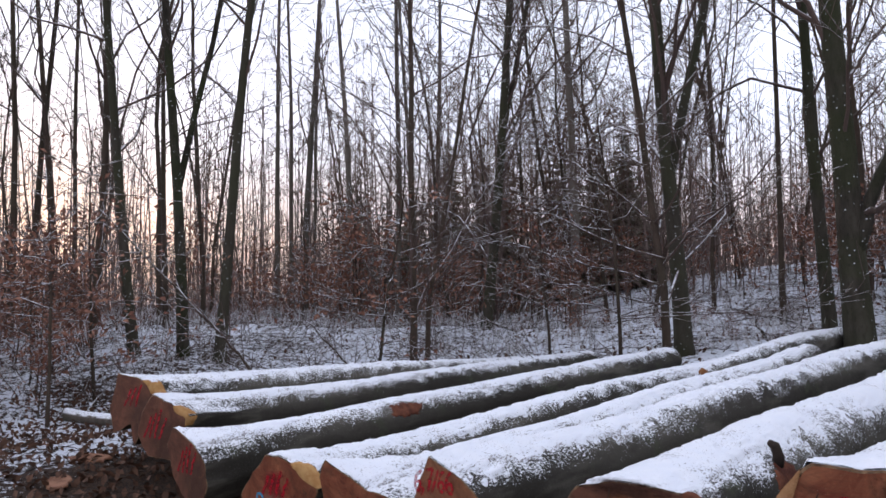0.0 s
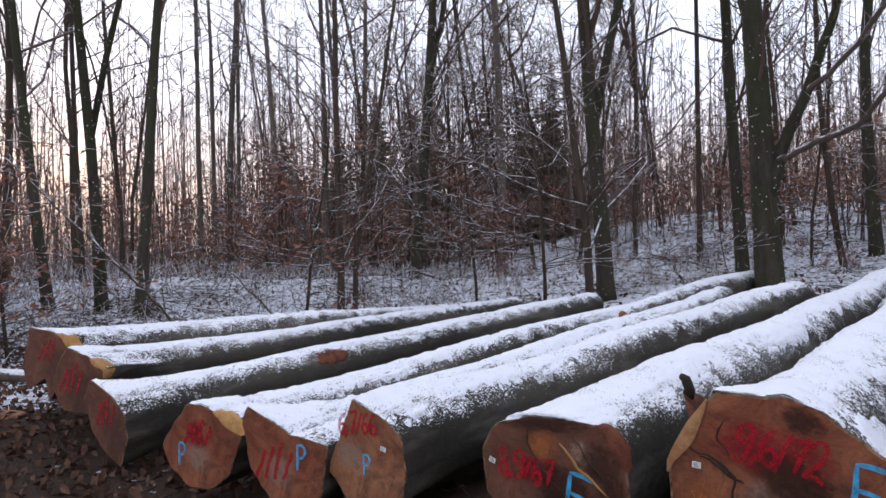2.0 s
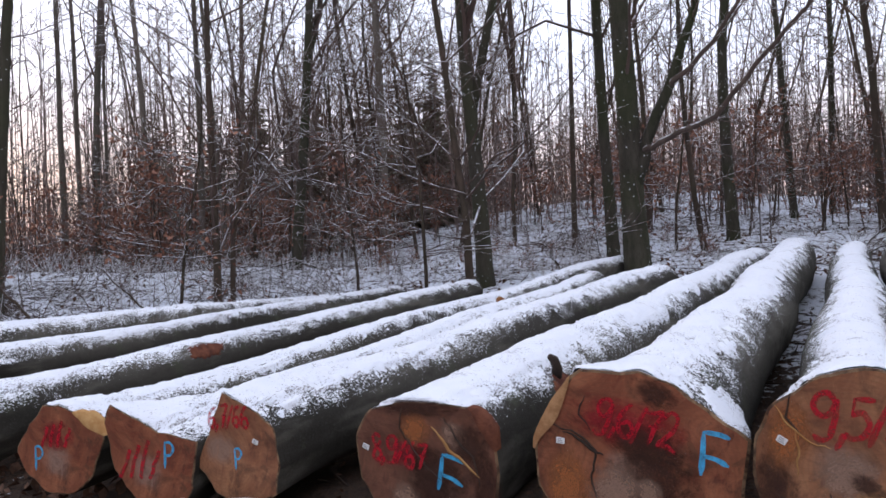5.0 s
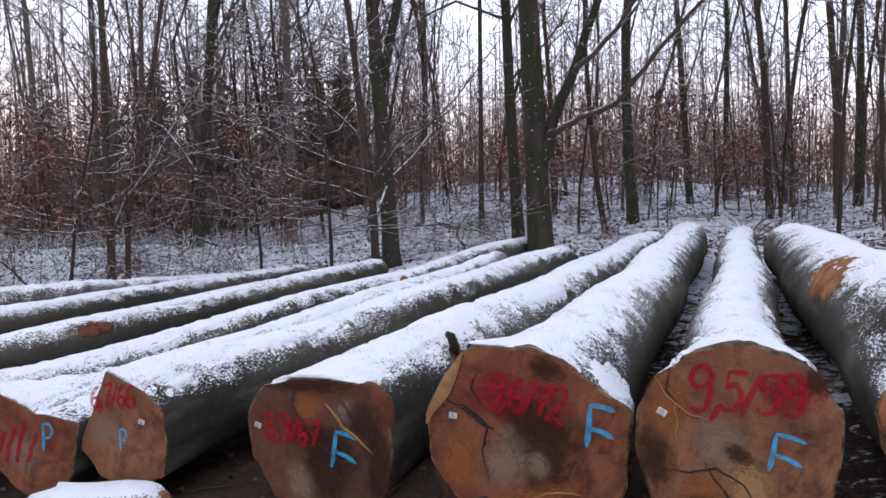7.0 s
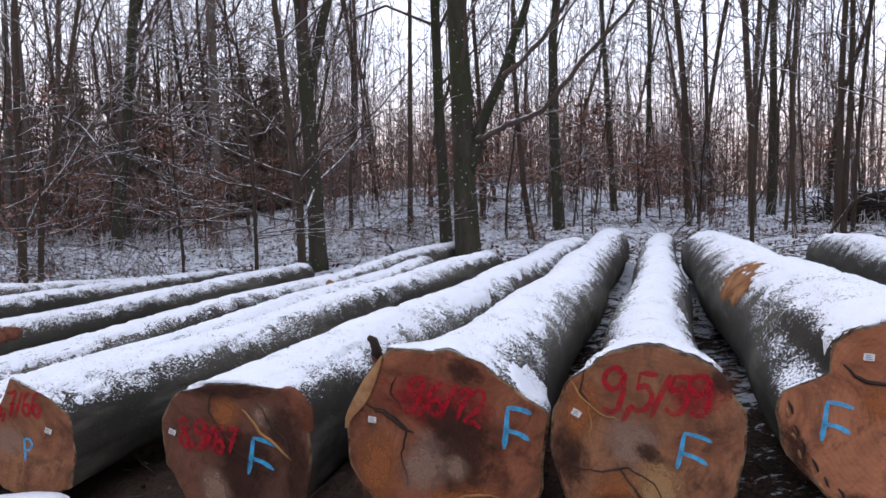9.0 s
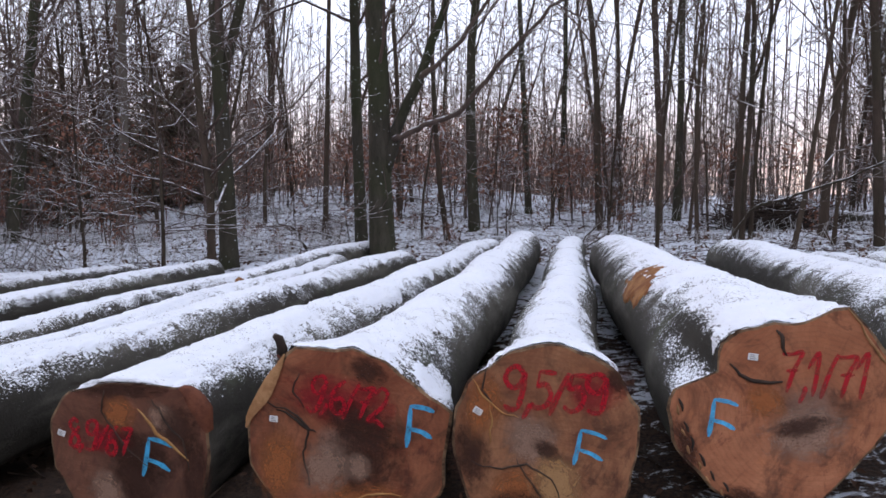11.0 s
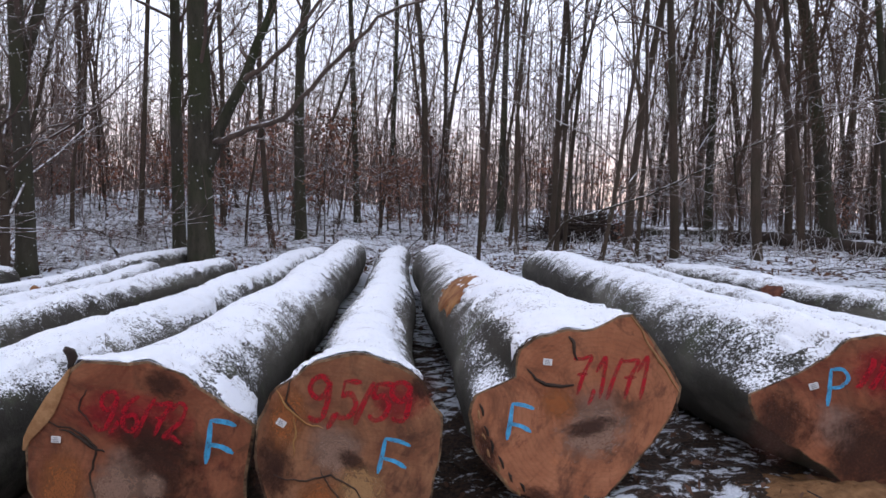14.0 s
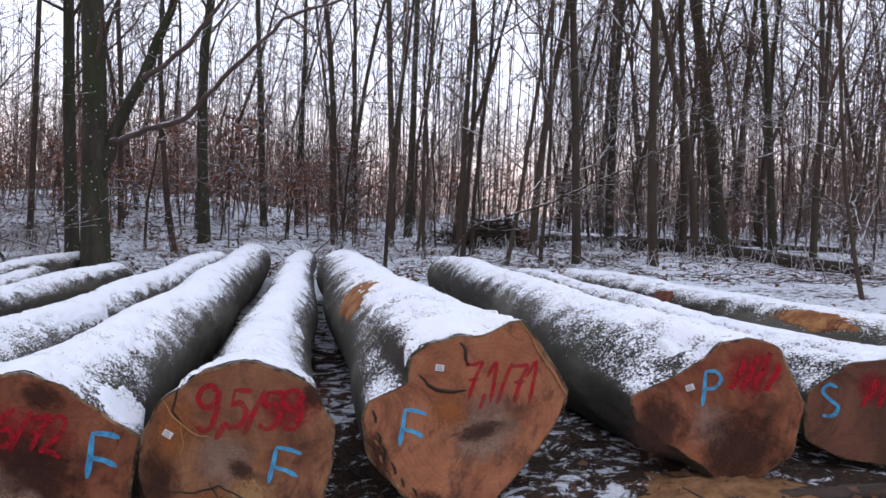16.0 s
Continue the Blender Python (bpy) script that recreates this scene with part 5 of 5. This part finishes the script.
def fill_saplings():
    rng = random.Random(21)
    leafy = [sapling(70 + i, 2.6 + 0.8 * i, 0.022, 16, 5 + i) for i in range(3)]
    bare = [sapling(80 + i, 3.2 + 1.0 * i, 0.024, 16, 0, stems=1 + i % 2) for i in range(3)]
    shrubs = [sapling(90 + i, 1.5 + 0.4 * i, 0.012, 9, 2 * (i % 2), False, 3, "low tangled shrub of thin stems") for i in range(2)]
    used = set()

    def place(ob, yaw, dist, size):
        if 44 < yaw < 71 and dist < 20:
            dist += 7.0  # the snow lies open behind the long logs
        x, y, z = spot(yaw, dist)
        m = pose(x, y, z, 0, 0, rng.random() * 360) @ Matrix.Scale(size, 4)
        if ob.name in used:
            copy_thing(ob, m)
        else:
            ob.matrix_basis = m
            used.add(ob.name)

    for i in range(28):
        yaw = -12 + 100 * rng.random()
        place(leafy[i % 3], yaw, 19.5 + 13 * rng.random(), 0.7 + 0.5 * rng.random())
    for i in range(26):
        place(leafy[i % 3], 1 + 33 * rng.random(), 18 + 9 * rng.random(), 0.8 + 0.4 * rng.random())
    for i in range(34):
        place(leafy[i % 3], 72 + 11 * rng.random(), 11.5 + 6 * rng.random(), 0.5 + 0.4 * rng.random())
    for i in range(34):
        place(leafy[i % 3], 34 + 30 * rng.random(), 20 + 7 * rng.random(), 0.7 + 0.5 * rng.random())
    for i in range(26):
        place(shrubs[i % 2], 14 + 24 * rng.random(), 14.0 + 7 * rng.random(), 0.4 + 0.4 * rng.random())
    for i in range(44):
        place(bare[i % 3], -38 + 125 * rng.random(), 15.5 + 14 * rng.random(), 0.6 + 0.6 * rng.random())
    for i in range(30):
        place(bare[i % 3], -40 + 62 * rng.random(), 16 + 12 * rng.random(), 0.9 + 0.7 * rng.random())
    for i in range(44):
        place(shrubs[i % 2], -30 + 120 * rng.random(), 18 + 16 * rng.random(), 0.7 + 0.7 * rng.random())


fill_saplings()


# ---- far wood and thicket, past counting ----
def far_wood():
    rng = random.Random(33)
    vs, fs = [], []
    for _ in range(1500):
        yaw, dist = -50 + 146 * rng.random(), 52 + 45 * rng.random()
        # the last 450 are unseen, added behind the camera to cut light from the front
        if _ >= 1050:
            yaw, dist = 97 + 212 * rng.random(), 13 + 34 * math.sqrt(rng.random())
        x, y, z = spot(yaw, dist)
        h, r = 13 + 7 * rng.random(), 0.03 + 0.06 * rng.random()
        st = wander(Vector((x, y, z - 0.3)), Vector((rng.gauss(0, 0.03), rng.gauss(0, 0.03), 1)), h, 5, 0.02, 0.03, rng)
        tube(vs, fs, st, taper(r, 0.02, 5), 4, False)
        for _ in range(9):
            u = 0.2 + 0.75 * rng.random()
            i = min(int(u * 5), 4)
            p = st[i].lerp(st[i + 1], u * 5 - i)
            az = rng.random() * 6.28
            lm = wander(p, Vector((math.cos(az), math.sin(az), 0.7)), 1.5 + 2.5 * rng.random(), 3, 0.15, 0.05, rng)
            tube(vs, fs, lm, [0.035, 0.025, 0.018, 0.01], 3, False)
    ob = new("far_wood", mesh("far_wood", vs, fs))
    ob.data.materials.append(M_TWIG)
    tagged(ob, "distant wood of bare trunks and branches, with unseen trunks behind the camera that screen the sky", "woodland", kind="stuff")
    vs, fs, lv, lf = [], [], [], []
    for _ in range(6600):
        yaw = -44 + 136 * rng.random()
        dist = (25 if yaw > 30 else 21.5) + 28 * math.sqrt(rng.random())
        if -14 < yaw < -4 and rng.random() < 0.6:
            continue
        x, y, z = spot(yaw, dist)
        thick = 1.3 if 26 < yaw else 1.05 if 3 < yaw else 0.8
        h = (1.5 + 3.6 * rng.random()) * thick
        st = wander(Vector((x, y, z - 0.1)), Vector((rng.gauss(0, 0.16), rng.gauss(0, 0.16), 1)), h, 3, 0.10, 0.0, rng)
        tube(vs, fs, st, taper(0.022, 0.007, 3), 3, False)
        for _ in range(3):
            p = st[rng.randrange(1, 3)].lerp(st[3], rng.random() * 0.8)
            tw = wander(p, Vector((rng.gauss(0, 1), rng.gauss(0, 1), 0.5)), 0.5 + 0.7 * rng.random(), 2, 0.2, 0.0, rng)
            tube(vs, fs, tw, [0.011, 0.009, 0.005], 3, False)
        if rng.random() < 0.45:
            leaf_cards(lv, lf, st[2], rng, 7, 0.4, 0.06)
    ob = new("thicket", mesh("thicket", vs, fs))
    ob.data.materials.append(M_THICK)
    tagged(ob, "brown thicket of thin stems under the trees", "undergrowth", kind="stuff")
    ob = new("thicket_leaves", mesh("thicket_leaves", lv, lf, False))
    ob.data.materials.append(M_LEAF)
    tagged(ob, "russet dry leaves hanging in the thicket", "leaves", kind="stuff")


far_wood()


# ---- fallen wood and litter ----
def trunk_on_ground(name, label, category, path, r, sides=12, material=None, snow=True, lift=0.8):
    """A lying trunk or pole along (x, y) points, resting on the ground, with a strip of snow along its top."""
    pts = []
    for a, b in zip(path, path[1:]):
        for k in range(6):
            u = k / 6
            pts.append(Vector((a[0] + (b[0] - a[0]) * u, a[1] + (b[1] - a[1]) * u, 0)))
    pts.append(Vector((*path[-1], 0)))
    n = len(pts) - 1
    rad = [r * (1 - 0.4 * i / n) for i in range(n + 1)]
    for i, p in enumerate(pts):
        p.z = ground_z(p.x, p.y) + rad[i] * lift + 0.02 * noise.noise((p.x, p.y, 4))
    origin = pts[0].copy()
    thing = tagged(new(name), label, category, "fallen wood")
    thing.matrix_basis = Matrix.Translation(origin)
    vs, fs = [], []
    tube(vs, fs, [p - origin for p in pts], rad, sides)
    part("bark", mesh("bark", vs, fs), material or M_DEAD, thing)
    if snow:
        vs, fs = [], []
        for i, p in enumerate(pts):
            d = (pts[min(i + 1, n)] - pts[max(i - 1, 0)]).normalized()
            s = d.cross(Vector((0, 0, 1))).normalized()
            for k in range(7):
                a = radians(35 + 110 * k / 6)
                h = rad[i] + (0.018 + 0.012 * noise.noise((p.x * 3, p.y * 3, k))) * math.sin(math.pi * k / 6) - 0.004
                vs.append(p - origin + s * math.cos(a) * h + Vector((0, 0, math.sin(a) * h)))
        for i in range(n):
            for k in range(6):
                a = i * 7 + k
                fs.append((a, a + 7, a + 8, a + 1))
        part("snow_cover", mesh("snow_cover", vs, fs), M_SNOW, thing, "strip of fresh snow")
    return thing


def slab(name, label, category, x, y, long, wide, thick, turn, tilt, material, seed, snow=False, up=0.0):
    """An irregular split piece of wood lying on the ground."""
    rng = random.Random(seed)
    thing = tagged(new(name), label, category, "wood offcuts on the ground")
    thing.matrix_basis = pose(x, y, ground_z(x, y) + up, tilt, 0, turn)
    n, vs, fs = 18, [], []
    rim = []
    for k in range(n):
        a = 2 * math.pi * k / n
        q = 1 + 0.16 * rng.uniform(-1, 1)
        rim.append(Vector((math.copysign(abs(math.cos(a)) ** 0.7, math.cos(a)) * long / 2 * q, math.copysign(abs(math.sin(a)) ** 0.7, math.sin(a)) * wide / 2 * q, 0)))
    for z, f in ((0, 0.94), (thick * 0.25, 1.0), (thick * 0.8, 0.97), (thick, 0.88)):
        vs += [Vector((p.x * f, p.y * f, z + 0.006 * rng.uniform(-1, 1))) for p in rim]
    for i in range(3):
        for k in range(n):
            a, b = i * n + k, i * n + (k + 1) % n
            fs.append((a, b, b + n, a + n))
    fs += [tuple(reversed(range(n))), tuple(3 * n + k for k in range(n))]
    part("wood", mesh("wood", vs, fs, False), material, thing)
    if snow:
        vs, fs = [], []
        for q, z in ((0.92, thick - 0.004), (0.86, thick + 0.02), (0.5, thick + 0.032)):
            vs += [Vector((p.x * q, p.y * q, z + 0.005 * rng.uniform(-1, 1))) for p in rim]
        vs.append(Vector((0, 0, thick + 0.034)))
        for i in range(2):
            for k in range(n):
                a, b = i * n + k, i * n + (k + 1) % n
                fs.append((a, b, b + n, a + n))
        fs += [(2 * n + k, 2 * n + (k + 1) % n, 3 * n) for k in range(n)]
        part("snow_cover", mesh("snow_cover", vs, fs), M_SNOW, thing, "cap of fresh snow")
    return thing


trunk_on_ground("fallen_log", "short mossy log half buried in leaves with snow", "log", [(-10.95, 3.3), (-9.0, 4.2)], 0.085)
slab("wood_slab", "orange-brown bark slab lying on wet leaves", "wood piece", -8.15, 2.62, 0.46, 0.22, 0.03, 25, 9, M_SLAB, 1)
slab("wood_slab", "orange-brown bark slab lying on wet leaves", "wood piece", -7.45, 2.12, 0.46, 0.20, 0.03, -12, 8, M_SLAB, 2)
slab("board", "thick offcut board with a cap of snow", "wood piece", -3.12, 2.56, 0.66, 0.26, 0.10, 24, 3, M_CHIP, 3, True, 0.03)
slab("wood_chip", "wedge of fresh sawn wood", "wood piece", -4.55, 2.20, 0.16, 0.10, 0.09, 40, 12, M_SPLIT, 4)
slab("bark_piece", "dark strip of loose bark on the ground", "bark", 2.30, 2.95, 0.85, 0.10, 0.022, 8, 3, M_CLOTH, 5)
slab("bark_piece", "dark strip of loose bark on the ground", "bark", 2.75, 3.02, 0.60, 0.07, 0.02, -14, 4, M_CLOTH, 6)
trunk_on_ground("dead_log", "dark rotting fallen trunk in the snow", "log", [spot(-18.2, 19.5)[:2], spot(-25, 17.6)[:2], spot(-34, 15.2)[:2]], 0.19, material=M_CLOTH, snow=False)
trunk_on_ground("dead_log", "dark rotting fallen trunk in the snow", "log", [spot(-12.5, 22)[:2], spot(-19, 23.5)[:2]], 0.14)
trunk_on_ground("dead_log", "thin fallen stem with snow along it", "log", [spot(-22, 24)[:2], spot(-33, 22)[:2]], 0.12, material=M_CLOTH, snow=False)
for i, (a, d0, b, d1) in enumerate(((-30.2, 7.9, -40, 7.1), (-30.9, 7.6, -41, 6.9), (-31.8, 7.35, -42, 6.7))):
    trunk_on_ground("pole", "peeled pale pole in a small stack", "pole", [spot(a, d0)[:2], spot(b, d1)[:2]], 0.055, 8, M_CHIP, i != 1, 0.9 + 0.5 * i)


def sawdust():
    rng = random.Random(4)
    vs, fs = [], []
    n, m = 60, 18
    for j in range(m):
        q = (j + 0.02) / (m - 1)
        for k in range(n):
            a = 2 * math.pi * k / n
            out = 1 + 0.35 * noise.noise((math.cos(a) * 1.6, math.sin(a) * 1.6, 8)) + 0.25 * noise.noise((math.cos(a) * 7, math.sin(a) * 7, 3))
            x, y = 1.70 + math.cos(a) * 0.42 * q * out, 3.02 + math.sin(a) * 0.20 * q * out - 0.18 * math.cos(a) * q * 0.5
            vs.append((x, y, ground_z(x, y) + 0.045 * (1 - q) + 0.016 * noise.noise((x * 14, y * 14, 5)) - 0.004 + 0.010 * rng.random()))
    for j in range(m - 1):
        for k in range(n):
            a, b = j * n + k, j * n + (k + 1) % n
            fs.append((a, a + n, b + n, b))
    ob = new("sawdust", mesh("sawdust", vs, fs))
    ob.data.materials.append(M_DUST)
    tagged(ob, "patch of orange sawdust on the ground by the logs", "sawdust", kind="stuff")


sawdust()


def brush_pile():
    rng = random.Random(14)
    x0, y0, z0 = spot(-8.6, 19.5)
    vs, fs = [], []
    for _ in range(420):
        a = rng.random() * math.pi
        p = Vector((rng.gauss(0, 0.55), rng.gauss(0, 0.4), 0))
        p.z = max(0.0, 0.75 - 0.42 * p.length) * rng.random()
        d = Vector((math.cos(a), 0.5 * math.sin(a), rng.gauss(0, 0.22)))
        tube(vs, fs, wander(p - d * 0.6, d, 0.7 + 0.9 * rng.random(), 3, 0.10, 0, rng), [0.022, 0.018, 0.012, 0.006], 4, False)
    ob = new("brush_pile", mesh("brush_pile", vs, fs))
    ob.matrix_basis = Matrix.Translation((x0, y0, z0)) @ Matrix.Diagonal((0.95, 0.95, 0.9, 1))
    ob.data.materials.append(M_CLOTH)
    tagged(ob, "dark heap of cut branches between the trees", "brush pile", kind="stuff")


brush_pile()


def loose_branch(label, stations, r, twigs, seed):
    """A broken branch through points of (yaw, distance, height over the ground)."""
    rng = random.Random(seed)
    pts = []
    for yaw, dist, h in stations:
        x, y, z = spot(yaw, dist)
        pts.append(Vector((x, y, z + h)))
    fine = []
    for a, b in zip(pts, pts[1:]):
        fine += [a.lerp(b, k / 4) + Vector((rng.gauss(0, 0.012), rng.gauss(0, 0.012), rng.gauss(0, 0.012))) for k in range(4)]
    fine.append(pts[-1])
    o = fine[0].copy()
    fine = [p - o for p in fine]
    thing = tagged(new("branch"), label, "branch", "loose branches")
    thing.matrix_basis = Matrix.Translation(o)
    vs, fs = [], []
    tube(vs, fs, fine, taper(r, 0.008, len(fine) - 1), 7)
    part("stem", mesh("stem", vs, fs), M_THIN, thing)
    vs, fs = [], []
    branch_out(vs, fs, fine, r, rng, twigs, 2, 0.7)
    tagged(part("twig_spray", mesh("twig_spray", vs, fs), M_TWIG, thing, "fine snowy twigs"), kind="stuff")


loose_branch("long broken branch arching between two trees, snowed along the top", [(-5.4, 13.4, 0.0), (-7.2, 13.0, 0.72), (-10, 12.7, 0.90), (-13.2, 12.4, 1.15), (-17, 12.1, 1.55), (-22.5, 11.6, 2.1)], 0.03, 26, 1)
loose_branch("broken stick leaning up from the snow", [(6.0, 13.3, 0.0), (4.2, 13.2, 0.35), (2.6, 13.1, 0.75)], 0.022, 8, 2)
loose_branch("broken stick leaning up from the snow", [(5.0, 13.9, 0.0), (3.4, 13.6, 0.30), (1.9, 13.4, 0.55)], 0.018, 8, 3)
loose_branch("pale broken branch lying across the slope", [(41.8, 17.5, 0.0), (44.0, 17.2, 0.25), (47.5, 16.8, 0.0)], 0.04, 8, 4)
loose_branch("crooked dead branch standing in the snow", [(60.5, 10.8, 0.0), (61.6, 10.9, 0.55), (63.2, 11.0, 0.95), (66.5, 11.2, 1.7), (72, 11.6, 2.9)], 0.035, 22, 5)
loose_branch("crooked dead branch standing in the snow", [(24.5, 15.5, 0.0), (25.5, 15.3, 0.5), (26.8, 15.1, 0.6)], 0.03, 10, 6)
loose_branch("fallen branch with bare twigs in the snow", [(21.5, 16.5, 0.05), (24.0, 16.3, 0.35), (27.0, 16.1, 0.25)], 0.03, 14, 7)
loose_branch("fallen branch with bare twigs in the snow", [(53.0, 11.9, 0.0), (55.5, 11.7, 0.55), (57.5, 11.6, 1.05)], 0.02, 14, 8)


def litter():
    rng = random.Random(44)
    vs, fs, bv, bf, lv, lf, kv, kf = [], [], [], [], [], [], [], []
    for _ in range(2400):
        yaw, dist = -42 + 128 * rng.random(), 12.6 + 20 * rng.random() ** 1.4
        x, y, z = spot(yaw, dist)
        a = rng.random() * 6.28
        d = Vector((math.cos(a), math.sin(a), rng.gauss(0.05, 0.12)))
        tube(vs, fs, wander(Vector((x, y, z + 0.02)), d, 0.25 + 0.8 * rng.random(), 2, 0.15, 0, rng), [0.012, 0.009, 0.004], 3, False)
    for _ in range(1500):
        x, y, z = spot(40 + 38 * rng.random(), 11.5 + 9 * rng.random())
        d = Vector((rng.gauss(0, 0.8), rng.gauss(0, 0.8), 0.2 + 0.7 * rng.random()))
        tube(vs, fs, wander(Vector((x, y, z)), d, 0.25 + 0.6 * rng.random(), 2, 0.2, 0, rng), [0.009, 0.007, 0.003], 3, False)
    for _ in range(4200):
        yaw, dist = (22 + 66 * rng.random()) if rng.random() < 0.65 else (-40 + 70 * rng.random()), 13.0 + 15 * rng.random()
        x, y, z = spot(yaw, dist)
        a = rng.random() * 6.28
        p = Vector((x, y, z - 0.02))
        h, w = 0.15 + 0.35 * rng.random(), 0.1 + 0.3 * rng.random()
        o = Vector((math.cos(a) * w, math.sin(a) * w, 0))
        tube(bv, bf, [p, p + o * 0.5 + Vector((0, 0, h)), p + o * 1.3 + Vector((0, 0, h * 0.7))], [0.006, 0.005, 0.003], 3, False)
    for _ in range(5200):
        if rng.random() < 0.55:
            x, y = rng.uniform(-12.5, -4.5), rng.uniform(0.9, 4.2)
        else:
            x, y = rng.uniform(-6, 5.5), rng.uniform(1.4, 9)
        leaf_cards(lv, lf, Vector((x, y, ground_z(x, y) + 0.025)), rng, 1, 0.02, 0.045 if x < -4.5 else 0.022)
    for _ in range(9000):
        yaw, dist = -40 + 122 * rng.random(), 12.0 + 14 * rng.random()
        x, y, z = spot(yaw, dist)
        if (yaw < 42 or rng.random() < 0.5) and noise.noise((x * 0.6, y * 0.6, 3)) + 0.6 * noise.noise((x * 2, y * 2, 9)) > -0.05:
            leaf_cards(lv, lf, Vector((x, y, z + 0.03)), rng, 1, 0.03, 0.05)
    for _ in range(900):
        x, y = rng.uniform(-10, 4.5), rng.uniform(1.2, 9)
        a = rng.random() * 6.28
        d = Vector((math.cos(a), math.sin(a), rng.gauss(0.02, 0.06)))
        tube(kv, kf, wander(Vector((x, y, ground_z(x, y) + 0.02)), d, 0.12 + 0.35 * rng.random(), 2, 0.15, 0, rng), [0.007, 0.006, 0.003], 4, False)
    for name, v, f, mat, label, cat in (("fallen_twigs", vs, fs, M_TWIG, "fallen twigs scattered over the snowy forest floor", "twigs"), ("frosted_stalks", bv, bf, M_FROST, "frosted bramble stalks and dry grass", "undergrowth"),
                                        ("leaf_litter", lv, lf, M_WET, "wet brown leaves on the bare ground by the logs", "leaves"), ("small_sticks", kv, kf, M_CLOTH, "broken sticks on the ground among the logs", "twigs")):
        ob = new(name, mesh(name, v, f, name != "leaf_litter"))
        ob.data.materials.append(mat)
        tagged(ob, label, cat, kind="stuff")


litter()
